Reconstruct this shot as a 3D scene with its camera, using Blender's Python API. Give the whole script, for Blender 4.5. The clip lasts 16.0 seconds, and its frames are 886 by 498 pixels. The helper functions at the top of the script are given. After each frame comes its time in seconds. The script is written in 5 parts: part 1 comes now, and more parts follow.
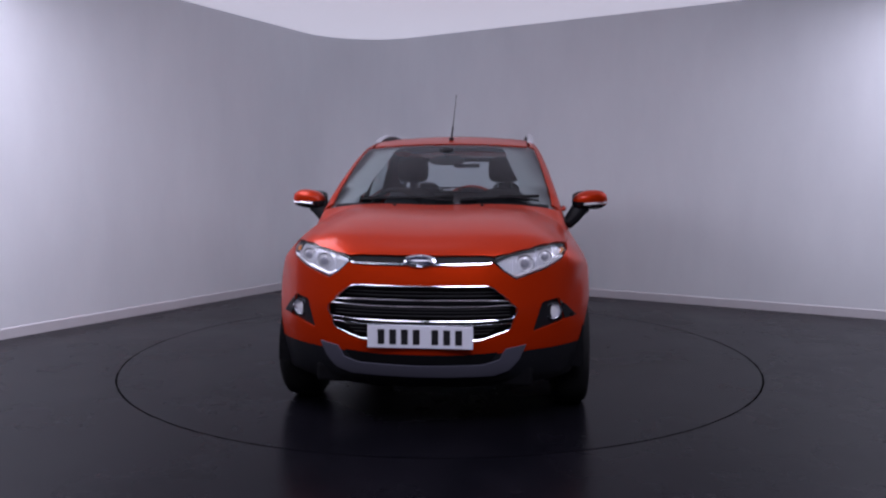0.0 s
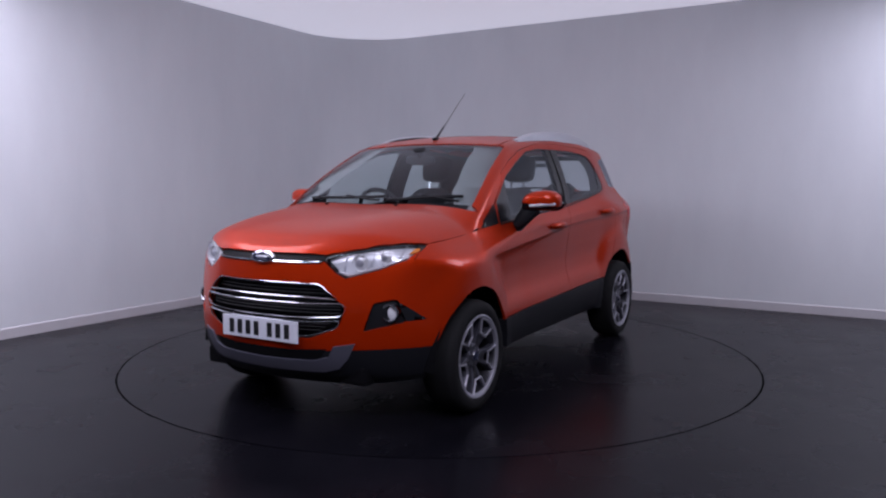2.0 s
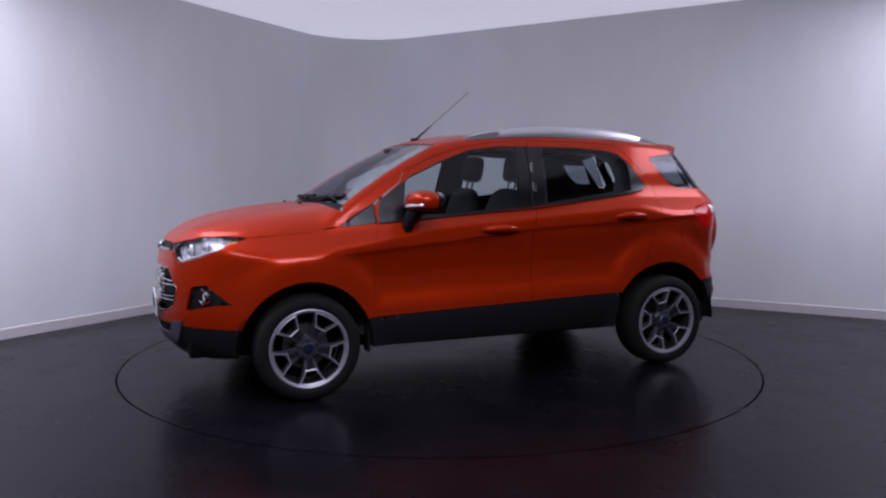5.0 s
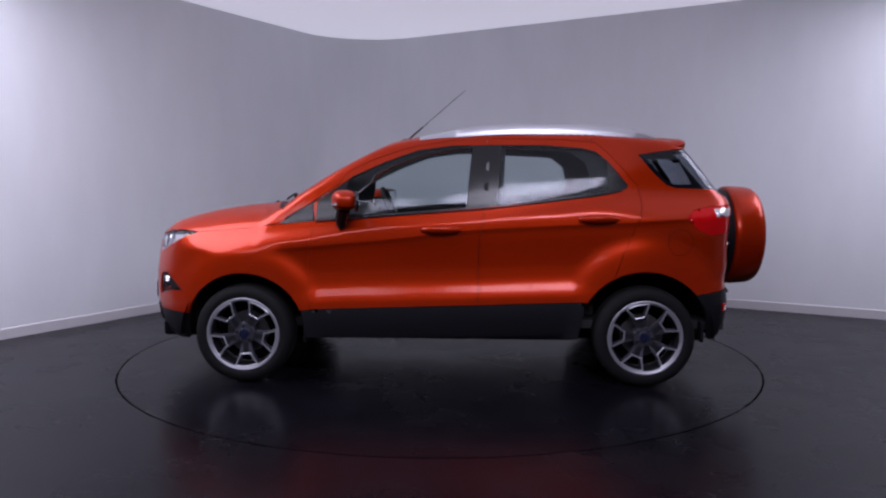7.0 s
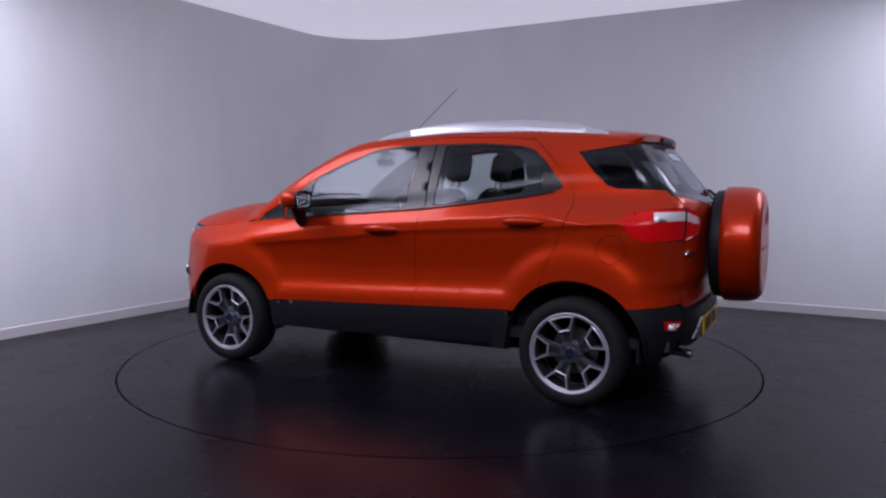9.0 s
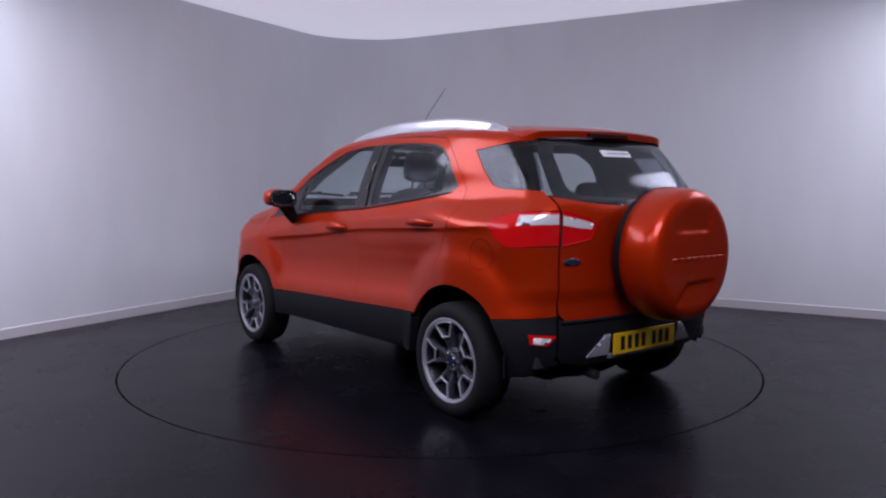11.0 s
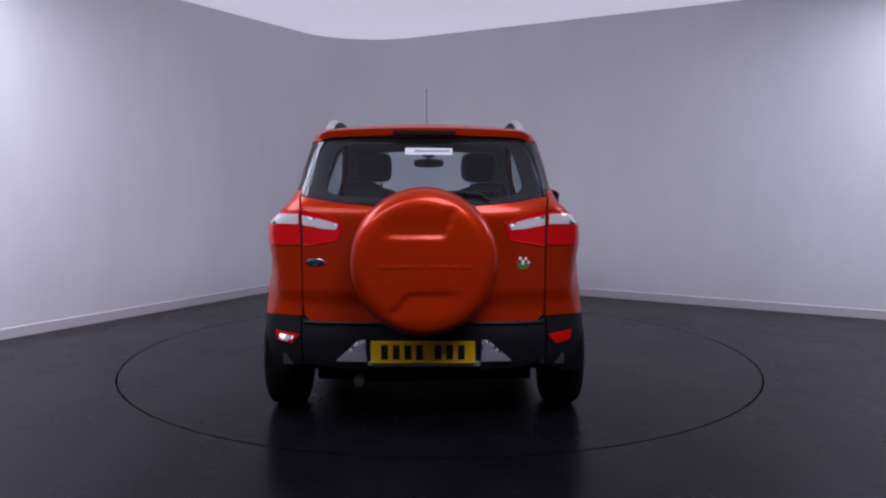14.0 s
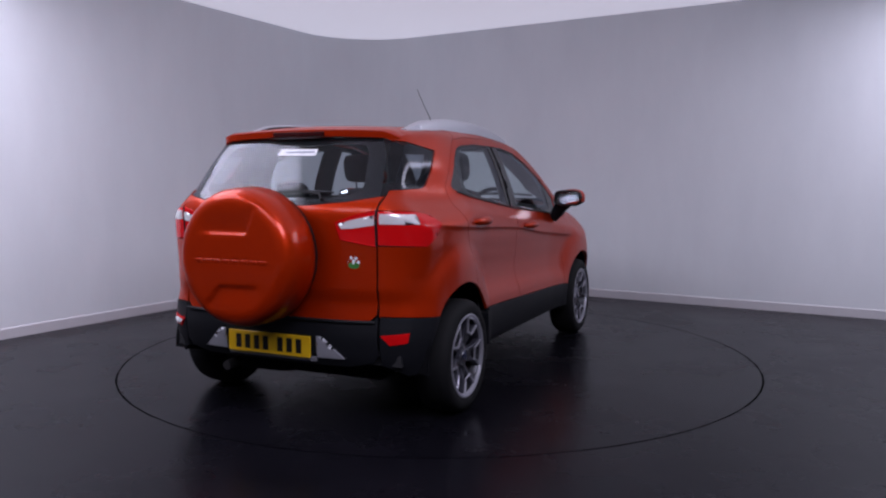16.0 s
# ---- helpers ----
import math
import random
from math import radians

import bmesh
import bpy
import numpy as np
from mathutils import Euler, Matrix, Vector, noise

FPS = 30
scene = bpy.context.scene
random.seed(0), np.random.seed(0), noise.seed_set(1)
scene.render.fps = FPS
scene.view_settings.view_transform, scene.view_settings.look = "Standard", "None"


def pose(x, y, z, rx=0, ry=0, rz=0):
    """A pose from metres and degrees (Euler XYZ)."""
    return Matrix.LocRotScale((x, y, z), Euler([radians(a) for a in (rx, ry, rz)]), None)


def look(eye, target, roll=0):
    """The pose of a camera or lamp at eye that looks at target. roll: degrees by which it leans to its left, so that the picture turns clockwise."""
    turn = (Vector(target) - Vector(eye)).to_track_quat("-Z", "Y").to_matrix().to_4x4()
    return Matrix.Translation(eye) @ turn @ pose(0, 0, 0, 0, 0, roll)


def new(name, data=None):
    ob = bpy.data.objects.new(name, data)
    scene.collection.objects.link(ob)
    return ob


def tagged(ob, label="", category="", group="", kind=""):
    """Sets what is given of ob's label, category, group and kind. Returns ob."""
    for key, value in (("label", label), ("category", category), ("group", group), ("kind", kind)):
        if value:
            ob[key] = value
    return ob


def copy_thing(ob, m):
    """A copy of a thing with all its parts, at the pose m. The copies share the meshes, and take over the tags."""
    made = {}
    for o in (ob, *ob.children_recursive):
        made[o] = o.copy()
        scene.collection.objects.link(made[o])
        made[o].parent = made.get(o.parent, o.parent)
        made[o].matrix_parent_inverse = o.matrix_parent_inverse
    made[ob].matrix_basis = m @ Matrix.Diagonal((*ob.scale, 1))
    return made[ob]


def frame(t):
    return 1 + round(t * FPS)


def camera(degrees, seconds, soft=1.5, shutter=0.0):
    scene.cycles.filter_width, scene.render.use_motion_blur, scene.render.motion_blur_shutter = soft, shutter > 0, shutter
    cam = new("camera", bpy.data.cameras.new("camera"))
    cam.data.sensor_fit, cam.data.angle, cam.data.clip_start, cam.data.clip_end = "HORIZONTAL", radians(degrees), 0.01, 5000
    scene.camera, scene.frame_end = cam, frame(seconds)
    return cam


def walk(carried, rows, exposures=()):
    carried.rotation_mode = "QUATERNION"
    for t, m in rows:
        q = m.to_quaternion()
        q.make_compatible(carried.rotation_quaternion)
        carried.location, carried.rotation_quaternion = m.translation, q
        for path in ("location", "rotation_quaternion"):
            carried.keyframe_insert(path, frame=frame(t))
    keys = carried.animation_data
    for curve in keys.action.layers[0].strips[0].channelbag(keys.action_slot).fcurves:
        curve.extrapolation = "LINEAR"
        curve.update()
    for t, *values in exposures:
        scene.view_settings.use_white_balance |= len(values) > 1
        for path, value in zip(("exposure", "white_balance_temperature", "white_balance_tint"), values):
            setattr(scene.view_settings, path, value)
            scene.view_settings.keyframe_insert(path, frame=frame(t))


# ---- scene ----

from mathutils import geometry

SECONDS = 16.0

# ---------------------------------------------------------------- camera
cam = camera(60.017, SECONDS, 2.3)
EYE = Vector((0.0, -5.7096, 1.2695))
AIM = EYE + 5.0 * Vector((0.0033575, 0.99630908, -0.08577262))
walk(cam, [(0.0, look(EYE, AIM, 0.0904)), (SECONDS, look(EYE, AIM, 0.0904))])
scene.view_settings.exposure = 0.0

# ---------------------------------------------------------------- room plan
CORNER = Vector((-1.189, 4.565))
ALONG_R = Vector((0.8585, -0.5128)).normalized()      # along the right-hand wall
ALONG_L = Vector((-0.4945, -0.8692)).normalized()     # along the left-hand wall
ROOM_U, ROOM_V, CEILING = 9.6, 10.4, 3.08
PALE_U, PALE_V = 6.9, 5.5                            # how far the two pale walls reach
COVE = 0.95                                          # radius of the rounded corners
RING = 2.257                                         # radius of the turntable


def room(u, v):
    return CORNER + ALONG_R * u + ALONG_L * v


# ---------------------------------------------------------------- world and lights
world = bpy.data.worlds.new("world")
world.use_nodes = True
world.node_tree.nodes["Background"].inputs[0].default_value = (0.62, 0.62, 0.75, 1)
world.node_tree.nodes["Background"].inputs[1].default_value = 0.05
scene.world = world


def panel_lamp(u, v, watts, su, sv, colour=(0.805, 0.775, 1.0)):
    """A flat ceiling lamp, flush under the ceiling, shining straight down."""
    p = room(u, v)
    data = bpy.data.lights.new("ceiling_lamp", "AREA")
    data.shape, data.size, data.size_y, data.energy, data.color = "RECTANGLE", su, sv, watts, colour
    ob = new("ceiling_lamp", data)
    ob.matrix_world = Matrix.Translation((p.x, p.y, CEILING - 0.045)) @ pose(0, 0, 0, 0, 0, math.degrees(math.atan2(ALONG_R.y, ALONG_R.x)))
    return ob


# place (u, v), size (u, v) and watts
LAMPS = [(1.25, 6.5, 2.0, 3.2, 128), (3.8, 8.3, 2.3, 1.3, 44), (6.2, 6.9, 1.8, 1.8, 116), (7.4, 1.3, 2.3, 1.6, 70)]
for u, v, su, sv, watts in LAMPS:
    panel_lamp(u, v, watts, su, sv)


# ---------------------------------------------------------------- materials
def material(name, colour, rough=0.5, metal=0.0, coat=0.0, **more):
    m = bpy.data.materials.new(name)
    m.use_nodes = True
    b = m.node_tree.nodes["Principled BSDF"]
    b.inputs["Base Color"].default_value = (*colour, 1)
    b.inputs["Roughness"].default_value = rough
    b.inputs["Metallic"].default_value = metal
    b.inputs["Coat Weight"].default_value = coat
    b.inputs["Coat Roughness"].default_value = 0.04
    for key, value in more.items():
        b.inputs[key.replace("_", " ")].default_value = value
    return m


def noise_node(m, scale, detail=4.0, rough=0.55, space="Object"):
    n = m.node_tree.nodes
    tc, tex = n.new("ShaderNodeTexCoord"), n.new("ShaderNodeTexNoise")
    tex.inputs["Scale"].default_value, tex.inputs["Detail"].default_value, tex.inputs["Roughness"].default_value = scale, detail, rough
    m.node_tree.links.new(tc.outputs[space], tex.inputs["Vector"])
    return tex


def squeeze(m, tex, by):
    """Stretches a noise along some axes."""
    v = m.node_tree.nodes.new("ShaderNodeVectorMath")
    v.operation = "MULTIPLY"
    v.inputs[1].default_value = by
    m.node_tree.links.new(tex.inputs["Vector"].links[0].from_socket, v.inputs[0])
    m.node_tree.links.new(v.outputs[0], tex.inputs["Vector"])


def ramp(m, source, lo, hi, a, b):
    r = m.node_tree.nodes.new("ShaderNodeMapRange")
    r.inputs["From Min"].default_value, r.inputs["From Max"].default_value = lo, hi
    r.inputs["To Min"].default_value, r.inputs["To Max"].default_value = a, b
    m.node_tree.links.new(source, r.inputs["Value"])
    return r.outputs["Result"]


def tint(m, source, a, b):
    """Mixes two base colours by source."""
    x = m.node_tree.nodes.new("ShaderNodeMix")
    x.data_type = "RGBA"
    x.inputs[6].default_value, x.inputs[7].default_value = (*a, 1), (*b, 1)
    m.node_tree.links.new(source, x.inputs[0])
    m.node_tree.links.new(x.outputs[2], m.node_tree.nodes["Principled BSDF"].inputs["Base Color"])


def rough_by(m, source):
    m.node_tree.links.new(source, m.node_tree.nodes["Principled BSDF"].inputs["Roughness"])


def bump(m, source, strength, distance=0.002):
    b = m.node_tree.nodes.new("ShaderNodeBump")
    b.inputs["Strength"].default_value, b.inputs["Distance"].default_value = strength, distance
    m.node_tree.links.new(source, b.inputs["Height"])
    m.node_tree.links.new(b.outputs["Normal"], m.node_tree.nodes["Principled BSDF"].inputs["Normal"])


wall_paint = material("wall_paint", (0.77, 0.77, 0.79), 0.7)
n1 = noise_node(wall_paint, 1.7, 7.0, 0.62)
squeeze(wall_paint, n1, (1.0, 1.0, 0.35))
tint(wall_paint, ramp(wall_paint, n1.outputs["Fac"], 0.3, 0.7, 0, 1), (0.705, 0.728, 0.762), (0.768, 0.792, 0.822))
n2 = noise_node(wall_paint, 38.0)
bump(wall_paint, n2.outputs["Fac"], 0.35)

# for walls and ceiling out of view, kept dark so the car reflects less
unseen_dark = material("unseen_dark", (0.055, 0.055, 0.062), 0.85)
n1 = noise_node(unseen_dark, 2.0)
tint(unseen_dark, n1.outputs["Fac"], (0.045, 0.045, 0.052), (0.070, 0.070, 0.078))

# emission added to brighten the ceiling; no lamp stands behind it
ceiling_paint = material("ceiling_added_glow", (0.80, 0.80, 0.80), 0.8, Emission_Color=(0.82, 0.80, 1.0, 1), Emission_Strength=0.50)
n1 = noise_node(ceiling_paint, 40.0)
bump(ceiling_paint, n1.outputs["Fac"], 0.15)

skirting_paint = material("skirting_paint", (0.60, 0.585, 0.61), 0.55)
n1 = noise_node(skirting_paint, 6.0)
tint(skirting_paint, n1.outputs["Fac"], (0.53, 0.515, 0.535), (0.61, 0.595, 0.62))

floor_vinyl = material("floor_vinyl", (0.012, 0.012, 0.016), 0.25, Specular_IOR_Level=0.09)
n1 = noise_node(floor_vinyl, 1.1, 6.0, 0.65)
rough_by(floor_vinyl, ramp(floor_vinyl, n1.outputs["Fac"], 0.3, 0.7, 0.22, 0.31))
n2 = noise_node(floor_vinyl, 2.3, 8.0, 0.7)
tint(floor_vinyl, ramp(floor_vinyl, n2.outputs["Fac"], 0.35, 0.7, 0, 1), (0.0025, 0.0025, 0.004), (0.006, 0.0055, 0.008))
n3 = noise_node(floor_vinyl, 18.0, 5.0)
bump(floor_vinyl, n3.outputs["Fac"], 0.015)

groove_dark = material("groove_dark", (0.002, 0.002, 0.0025), 0.95, Specular_IOR_Level=0.0)

paint = material("orange_red_paint", (0.46, 0.03, 0.004), 0.38, 0.45, 0.45, Specular_IOR_Level=0.05, Coat_Roughness=0.14)
n1 = noise_node(paint, 900.0, 2.0)
tint(paint, ramp(paint, n1.outputs["Fac"], 0.35, 0.65, 0, 1), (0.36, 0.0175, 0.0006), (0.46, 0.028, 0.001))

black_plastic = material("black_plastic", (0.007, 0.0075, 0.010), 0.50, Specular_IOR_Level=0.22)
n1 = noise_node(black_plastic, 350.0)
bump(black_plastic, n1.outputs["Fac"], 0.3, 0.001)
gloss_black = material("gloss_black", (0.008, 0.008, 0.010), 0.24)
under_dark = material("underbody_dark", (0.003, 0.003, 0.004), 0.95, Specular_IOR_Level=0.1)
chrome = material("chrome", (0.60, 0.60, 0.64), 0.14, 1.0)
silver = material("satin_silver", (0.62, 0.63, 0.68), 0.32, 0.85)
skid_grey = material("skid_grey", (0.07, 0.07, 0.095), 0.42, 0.2)
rubber = material("tyre_rubber", (0.005, 0.005, 0.006), 0.8, Specular_IOR_Level=0.25)
n1 = noise_node(rubber, 120.0)
bump(rubber, n1.outputs["Fac"], 0.3, 0.001)
alloy = material("machined_alloy", (0.46, 0.46, 0.52), 0.42, 0.75)
alloy_grey = material("painted_alloy", (0.060, 0.060, 0.078), 0.42, 0.5)
matt_silver = material("matt_silver", (0.33, 0.33, 0.37), 0.5, 0.3)
alloy_dark = material("dark_alloy", (0.035, 0.035, 0.042), 0.35, 0.6)
brake = material("brake_steel", (0.25, 0.24, 0.24), 0.4, 1.0)
interior_dark = material("interior_dark", (0.016, 0.016, 0.019), 0.7)
interior_grey = material("interior_grey", (0.28, 0.28, 0.29), 0.85)
seat_cloth = material("seat_cloth", (0.025, 0.025, 0.030), 0.9)
n1 = noise_node(seat_cloth, 30.0)
bump(seat_cloth, n1.outputs["Fac"], 0.15, 0.002)
white_plate = material("white_plate", (0.58, 0.59, 0.66), 0.35)
yellow_plate = material("yellow_plate", (0.66, 0.40, 0.008), 0.35)
ink = material("ink_black", (0.007, 0.007, 0.009), 0.6, Specular_IOR_Level=0.25)
red_lens = material("red_lens", (0.55, 0.004, 0.006), 0.12, 0.0, 0.15, Specular_IOR_Level=0.15)
clear_white = material("clear_lens", (0.72, 0.72, 0.74), 0.12, 0.2, 1.0)
amber = material("amber_lens", (0.7, 0.22, 0.03), 0.2)
reflector = material("reflector", (0.80, 0.81, 0.86), 0.22, 0.30)
badge_blue = material("badge_blue", (0.010, 0.014, 0.042), 0.15, 0.0, 1.0)
sticker_white = material("sticker_white", (0.75, 0.77, 0.80), 0.5)
sticker_green = material("sticker_green", (0.05, 0.20, 0.04), 0.5)
mirror_glass = material("mirror_glass", (0.85, 0.86, 0.88), 0.02, 1.0)
lamp_glow = material("lamp_glow", (0.9, 0.9, 0.9), 0.5, 0.0, 0.0, Emission_Color=(0.92, 0.92, 1.0, 1), Emission_Strength=1.6)


def glass_material(name, colour):
    m = bpy.data.materials.new(name)
    m.use_nodes = True
    n, l = m.node_tree.nodes, m.node_tree.links
    n.remove(n["Principled BSDF"])
    see, gloss, mix, facing = n.new("ShaderNodeBsdfTransparent"), n.new("ShaderNodeBsdfGlossy"), n.new("ShaderNodeMixShader"), n.new("ShaderNodeLayerWeight")
    power, scale = n.new("ShaderNodeMath"), n.new("ShaderNodeMath")
    power.operation, scale.operation = "POWER", "MULTIPLY_ADD"
    power.inputs[1].default_value, scale.inputs[1].default_value, scale.inputs[2].default_value = 4.5, 0.75, 0.034
    facing.inputs["Blend"].default_value = 0.5
    see.inputs[0].default_value = (*colour, 1)
    gloss.inputs["Roughness"].default_value = 0.09
    gloss.inputs[0].default_value = (0.9, 0.93, 1.0, 1)
    l.new(facing.outputs["Facing"], power.inputs[0]), l.new(power.outputs[0], scale.inputs[0])
    l.new(scale.outputs[0], mix.inputs[0]), l.new(see.outputs[0], mix.inputs[1]), l.new(gloss.outputs[0], mix.inputs[2])
    l.new(mix.outputs[0], n["Material Output"].inputs["Surface"])
    return m


window_glass = glass_material("window_glass", (0.76, 0.83, 0.83))
privacy_glass = glass_material("dark_glass", (0.78, 0.82, 0.84))
quarter_dark = glass_material("quarter_glass", (0.34, 0.37, 0.42))
lamp_glass = glass_material("lamp_glass", (0.93, 0.94, 0.96))


# ---------------------------------------------------------------- mesh helpers
def mesh_of(name, verts, faces, mats, smooth=True, slots=None):
    me = bpy.data.meshes.new(name)
    me.from_pydata([tuple(v) for v in verts], [], faces)
    for m in mats if isinstance(mats, (list, tuple)) else [mats]:
        me.materials.append(m)
    if slots:
        me.polygons.foreach_set("material_index", slots)
    me.polygons.foreach_set("use_smooth", [smooth] * len(me.polygons))
    me.update()
    return me


def part(name, bm, mat, parent, label="", smooth=False, angle=0.6):
    """Links a bmesh as one mesh under parent."""
    bmesh.ops.recalc_face_normals(bm, faces=bm.faces)
    if smooth:
        for f in bm.faces:
            f.smooth = True
        for e in bm.edges:
            if len(e.link_faces) == 2 and e.calc_face_angle(0) > angle:
                e.smooth = False
    me = bpy.data.meshes.new(name)
    bm.to_mesh(me)
    bm.free()
    me.materials.append(mat)
    ob = new(name, me)
    ob.parent = parent
    return tagged(ob, label)


def put(name, me, parent, label=""):
    ob = new(name, me)
    ob.parent = parent
    return tagged(ob, label)


def box(bm, x0, x1, y0, y1, z0, z1, bevel=0.0):
    r = bmesh.ops.create_cube(bm, size=1)
    bmesh.ops.scale(bm, vec=(x1 - x0, y1 - y0, z1 - z0), verts=r["verts"])
    bmesh.ops.translate(bm, vec=((x0 + x1) / 2, (y0 + y1) / 2, (z0 + z1) / 2), verts=r["verts"])
    if bevel:
        es = list({e for v in r["verts"] for e in v.link_edges})
        bmesh.ops.bevel(bm, geom=es, offset=bevel, segments=3, affect="EDGES", profile=0.5)
    return bm


def tube(points, radius, sides=8, closed=False):
    """A bmesh tube along points; radius is one number or one for each point."""
    bm = bmesh.new()
    pts = [Vector(p) for p in points]
    rad = radius if isinstance(radius, (list, tuple)) else [radius] * len(pts)
    rings = []
    for i, p in enumerate(pts):
        a = pts[i - 1] if i or closed else p
        b = pts[(i + 1) % len(pts)] if i < len(pts) - 1 or closed else p
        d = (b - a).normalized()
        s = d.cross(Vector((0, 0, 1)))
        if s.length < 1e-3:
            s = d.cross(Vector((0, 1, 0)))
        s.normalize()
        w = s.cross(d)
        rings.append([bm.verts.new(p + rad[i] * (math.cos(k * math.tau / sides) * s + math.sin(k * math.tau / sides) * w)) for k in range(sides)])
    pairs = list(zip(rings, rings[1:])) + ([(rings[-1], rings[0])] if closed else [])
    for a, b in pairs:
        for k in range(sides):
            bm.faces.new((a[k], a[(k + 1) % sides], b[(k + 1) % sides], b[k]))
    if not closed:
        bm.faces.new(rings[0][::-1]), bm.faces.new(rings[-1])
    return bm


def lathe(profile, sides=48, axis="y"):
    """Turns a profile of (radius, along) about the y axis."""
    bm = bmesh.new()
    rings = []
    for r, a in profile:
        rings.append([bm.verts.new((r * math.cos(k * math.tau / sides), a, r * math.sin(k * math.tau / sides))) for k in range(sides)] if r > 1e-5 else [bm.verts.new((0, a, 0))])
    for p, q in zip(rings, rings[1:]):
        for k in range(sides):
            a, b = p[k % len(p)], p[(k + 1) % len(p)]
            c, d = q[(k + 1) % len(q)], q[k % len(q)]
            vs = list(dict.fromkeys((a, b, c, d)))
            if len(vs) > 2:
                bm.faces.new(vs)
    return bm


# ---------------------------------------------------------------- the room
def outline(inset=0.0):
    """The room's plan with one rounded corner, counter-clockwise seen from above."""
    pts, i, c = [], inset, COVE
    for k in range(25):
        a = math.radians(90 * k / 24)
        pts.append(room(c - (c - i) * math.sin(a), c - (c - i) * math.cos(a)))
    pts += [room(i, PALE_V), room(i, ROOM_V - i), room(ROOM_U - i, ROOM_V - i), room(ROOM_U - i, i), room(PALE_U, i)]
    return pts


def build_room():
    inner, outer = outline(), outline(-0.12)
    n = len(inner)
    cuts = [(0, 24, "wall_corner"), (24, 25, "wall_west"), (25, 26, "wall_southwest"), (26, 27, "wall_south"), (27, 28, "wall_east"), (28, 29, "wall_northeast"), (29, 30, "wall_north")]
    # unseen walls, added dark to dim the reflections on the car's flanks
    dark = ("wall_southwest", "wall_south", "wall_east", "wall_northeast")
    for a, b, name in cuts:
        vs, fs = [], []
        idx = [k % n for k in range(a, b + 1)]
        ends = ((inner, 0.0), (inner, CEILING), (outer, CEILING), (outer, 0.0))
        for e in range(4):
            base = len(vs)
            for k in idx:
                for line, z in (ends[e], ends[(e + 1) % 4]):
                    vs.append((line[k].x, line[k].y, z))
            for j in range(len(idx) - 1):
                fs.append((base + 2 * j, base + 2 * j + 1, base + 2 * j + 3, base + 2 * j + 2))
        ob = new(name, mesh_of(name, vs, fs, unseen_dark if name in dark else wall_paint, smooth=b - a > 1))
        tagged(ob, "plain dark studio wall added out of view" if name in dark else "plain pale grey painted studio wall", "wall", kind="structure")
    # skirting, one run round the room
    r0, r1 = outline(0.003), outline(0.011)
    vs, fs = [], []
    for k in range(n):
        for p, z in ((r0[k], 0.001), (r1[k], 0.001), (r1[k], 0.082), (r0[k], 0.094)):
            vs.append((p.x, p.y, z))
    for j in range(n):
        for e in range(4):
            m = (j + 1) % n
            fs.append((4 * j + e, 4 * m + e, 4 * m + (e + 1) % 4, 4 * j + (e + 1) % 4))
    tagged(new("baseboard", mesh_of("baseboard", vs, fs, skirting_paint, False)), "low pale painted skirting along the studio wall", "skirting", kind="structure")
    # ceiling: white with an added glow over the stage, unseen and kept dark beyond it
    edge = 6.3
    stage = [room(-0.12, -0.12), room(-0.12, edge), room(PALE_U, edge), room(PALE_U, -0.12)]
    for name, plan, mat, label in (("ceiling", [stage], ceiling_paint, "flat white studio ceiling with an added soft glow"),
                                   ("ceiling_2", [[room(-0.12, edge), room(-0.12, ROOM_V + 0.12), room(PALE_U, ROOM_V + 0.12), room(PALE_U, edge)],
                                                  [room(PALE_U, -0.12), room(PALE_U, ROOM_V + 0.12), room(ROOM_U + 0.12, ROOM_V + 0.12), room(ROOM_U + 0.12, -0.12)]], unseen_dark, "flat dark ceiling added out of view beyond the stage")):
        vs, fs = [], []
        for q in plan:
            k = len(vs)
            vs += [(p.x, p.y, CEILING) for p in q] + [(p.x, p.y, CEILING + 0.1) for p in q]
            fs += [(k + 3, k + 2, k + 1, k), (k + 4, k + 5, k + 6, k + 7)] + [(k + j, k + (j + 1) % 4, k + 4 + (j + 1) % 4, k + 4 + j) for j in range(4)]
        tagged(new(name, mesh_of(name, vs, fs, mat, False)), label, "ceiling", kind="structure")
    # floor with a round opening for the turntable
    sides = 160
    ring = [Vector((math.cos(k * math.tau / sides), math.sin(k * math.tau / sides))) * (RING + 0.004) for k in range(sides)]
    flat = [p for p in outer] + ring
    edges = [(k, (k + 1) % n) for k in range(n)] + [(n + k, n + (k + 1) % sides) for k in range(sides)]
    v2, e2, f2, *_ = geometry.delaunay_2d_cdt([Vector((p.x, p.y)) for p in flat], edges, [], 0, 1e-5)
    keep = [f for f in f2 if (sum((v2[k] for k in f), Vector((0, 0))) / 3).length > RING and inside(sum((v2[k] for k in f), Vector((0, 0))) / 3, outer)]
    vs, fs = [(p.x, p.y, 0) for p in v2], [tuple(f) for f in keep]
    b = len(vs)
    vs += [(p.x, p.y, 0) for p in ring] + [(p.x, p.y, -0.05) for p in ring] + [(0, 0, -0.05)]
    for k in range(sides):
        m = (k + 1) % sides
        fs += [(b + k, b + m, b + sides + m, b + sides + k), (b + sides + k, b + sides + m, b + 2 * sides)]
    me = mesh_of("floor", vs, fs, [floor_vinyl, groove_dark], False, [0] * len(keep) + [1] * (2 * sides))
    tagged(new("floor", me), "dark glossy smooth studio floor", "floor", kind="structure")


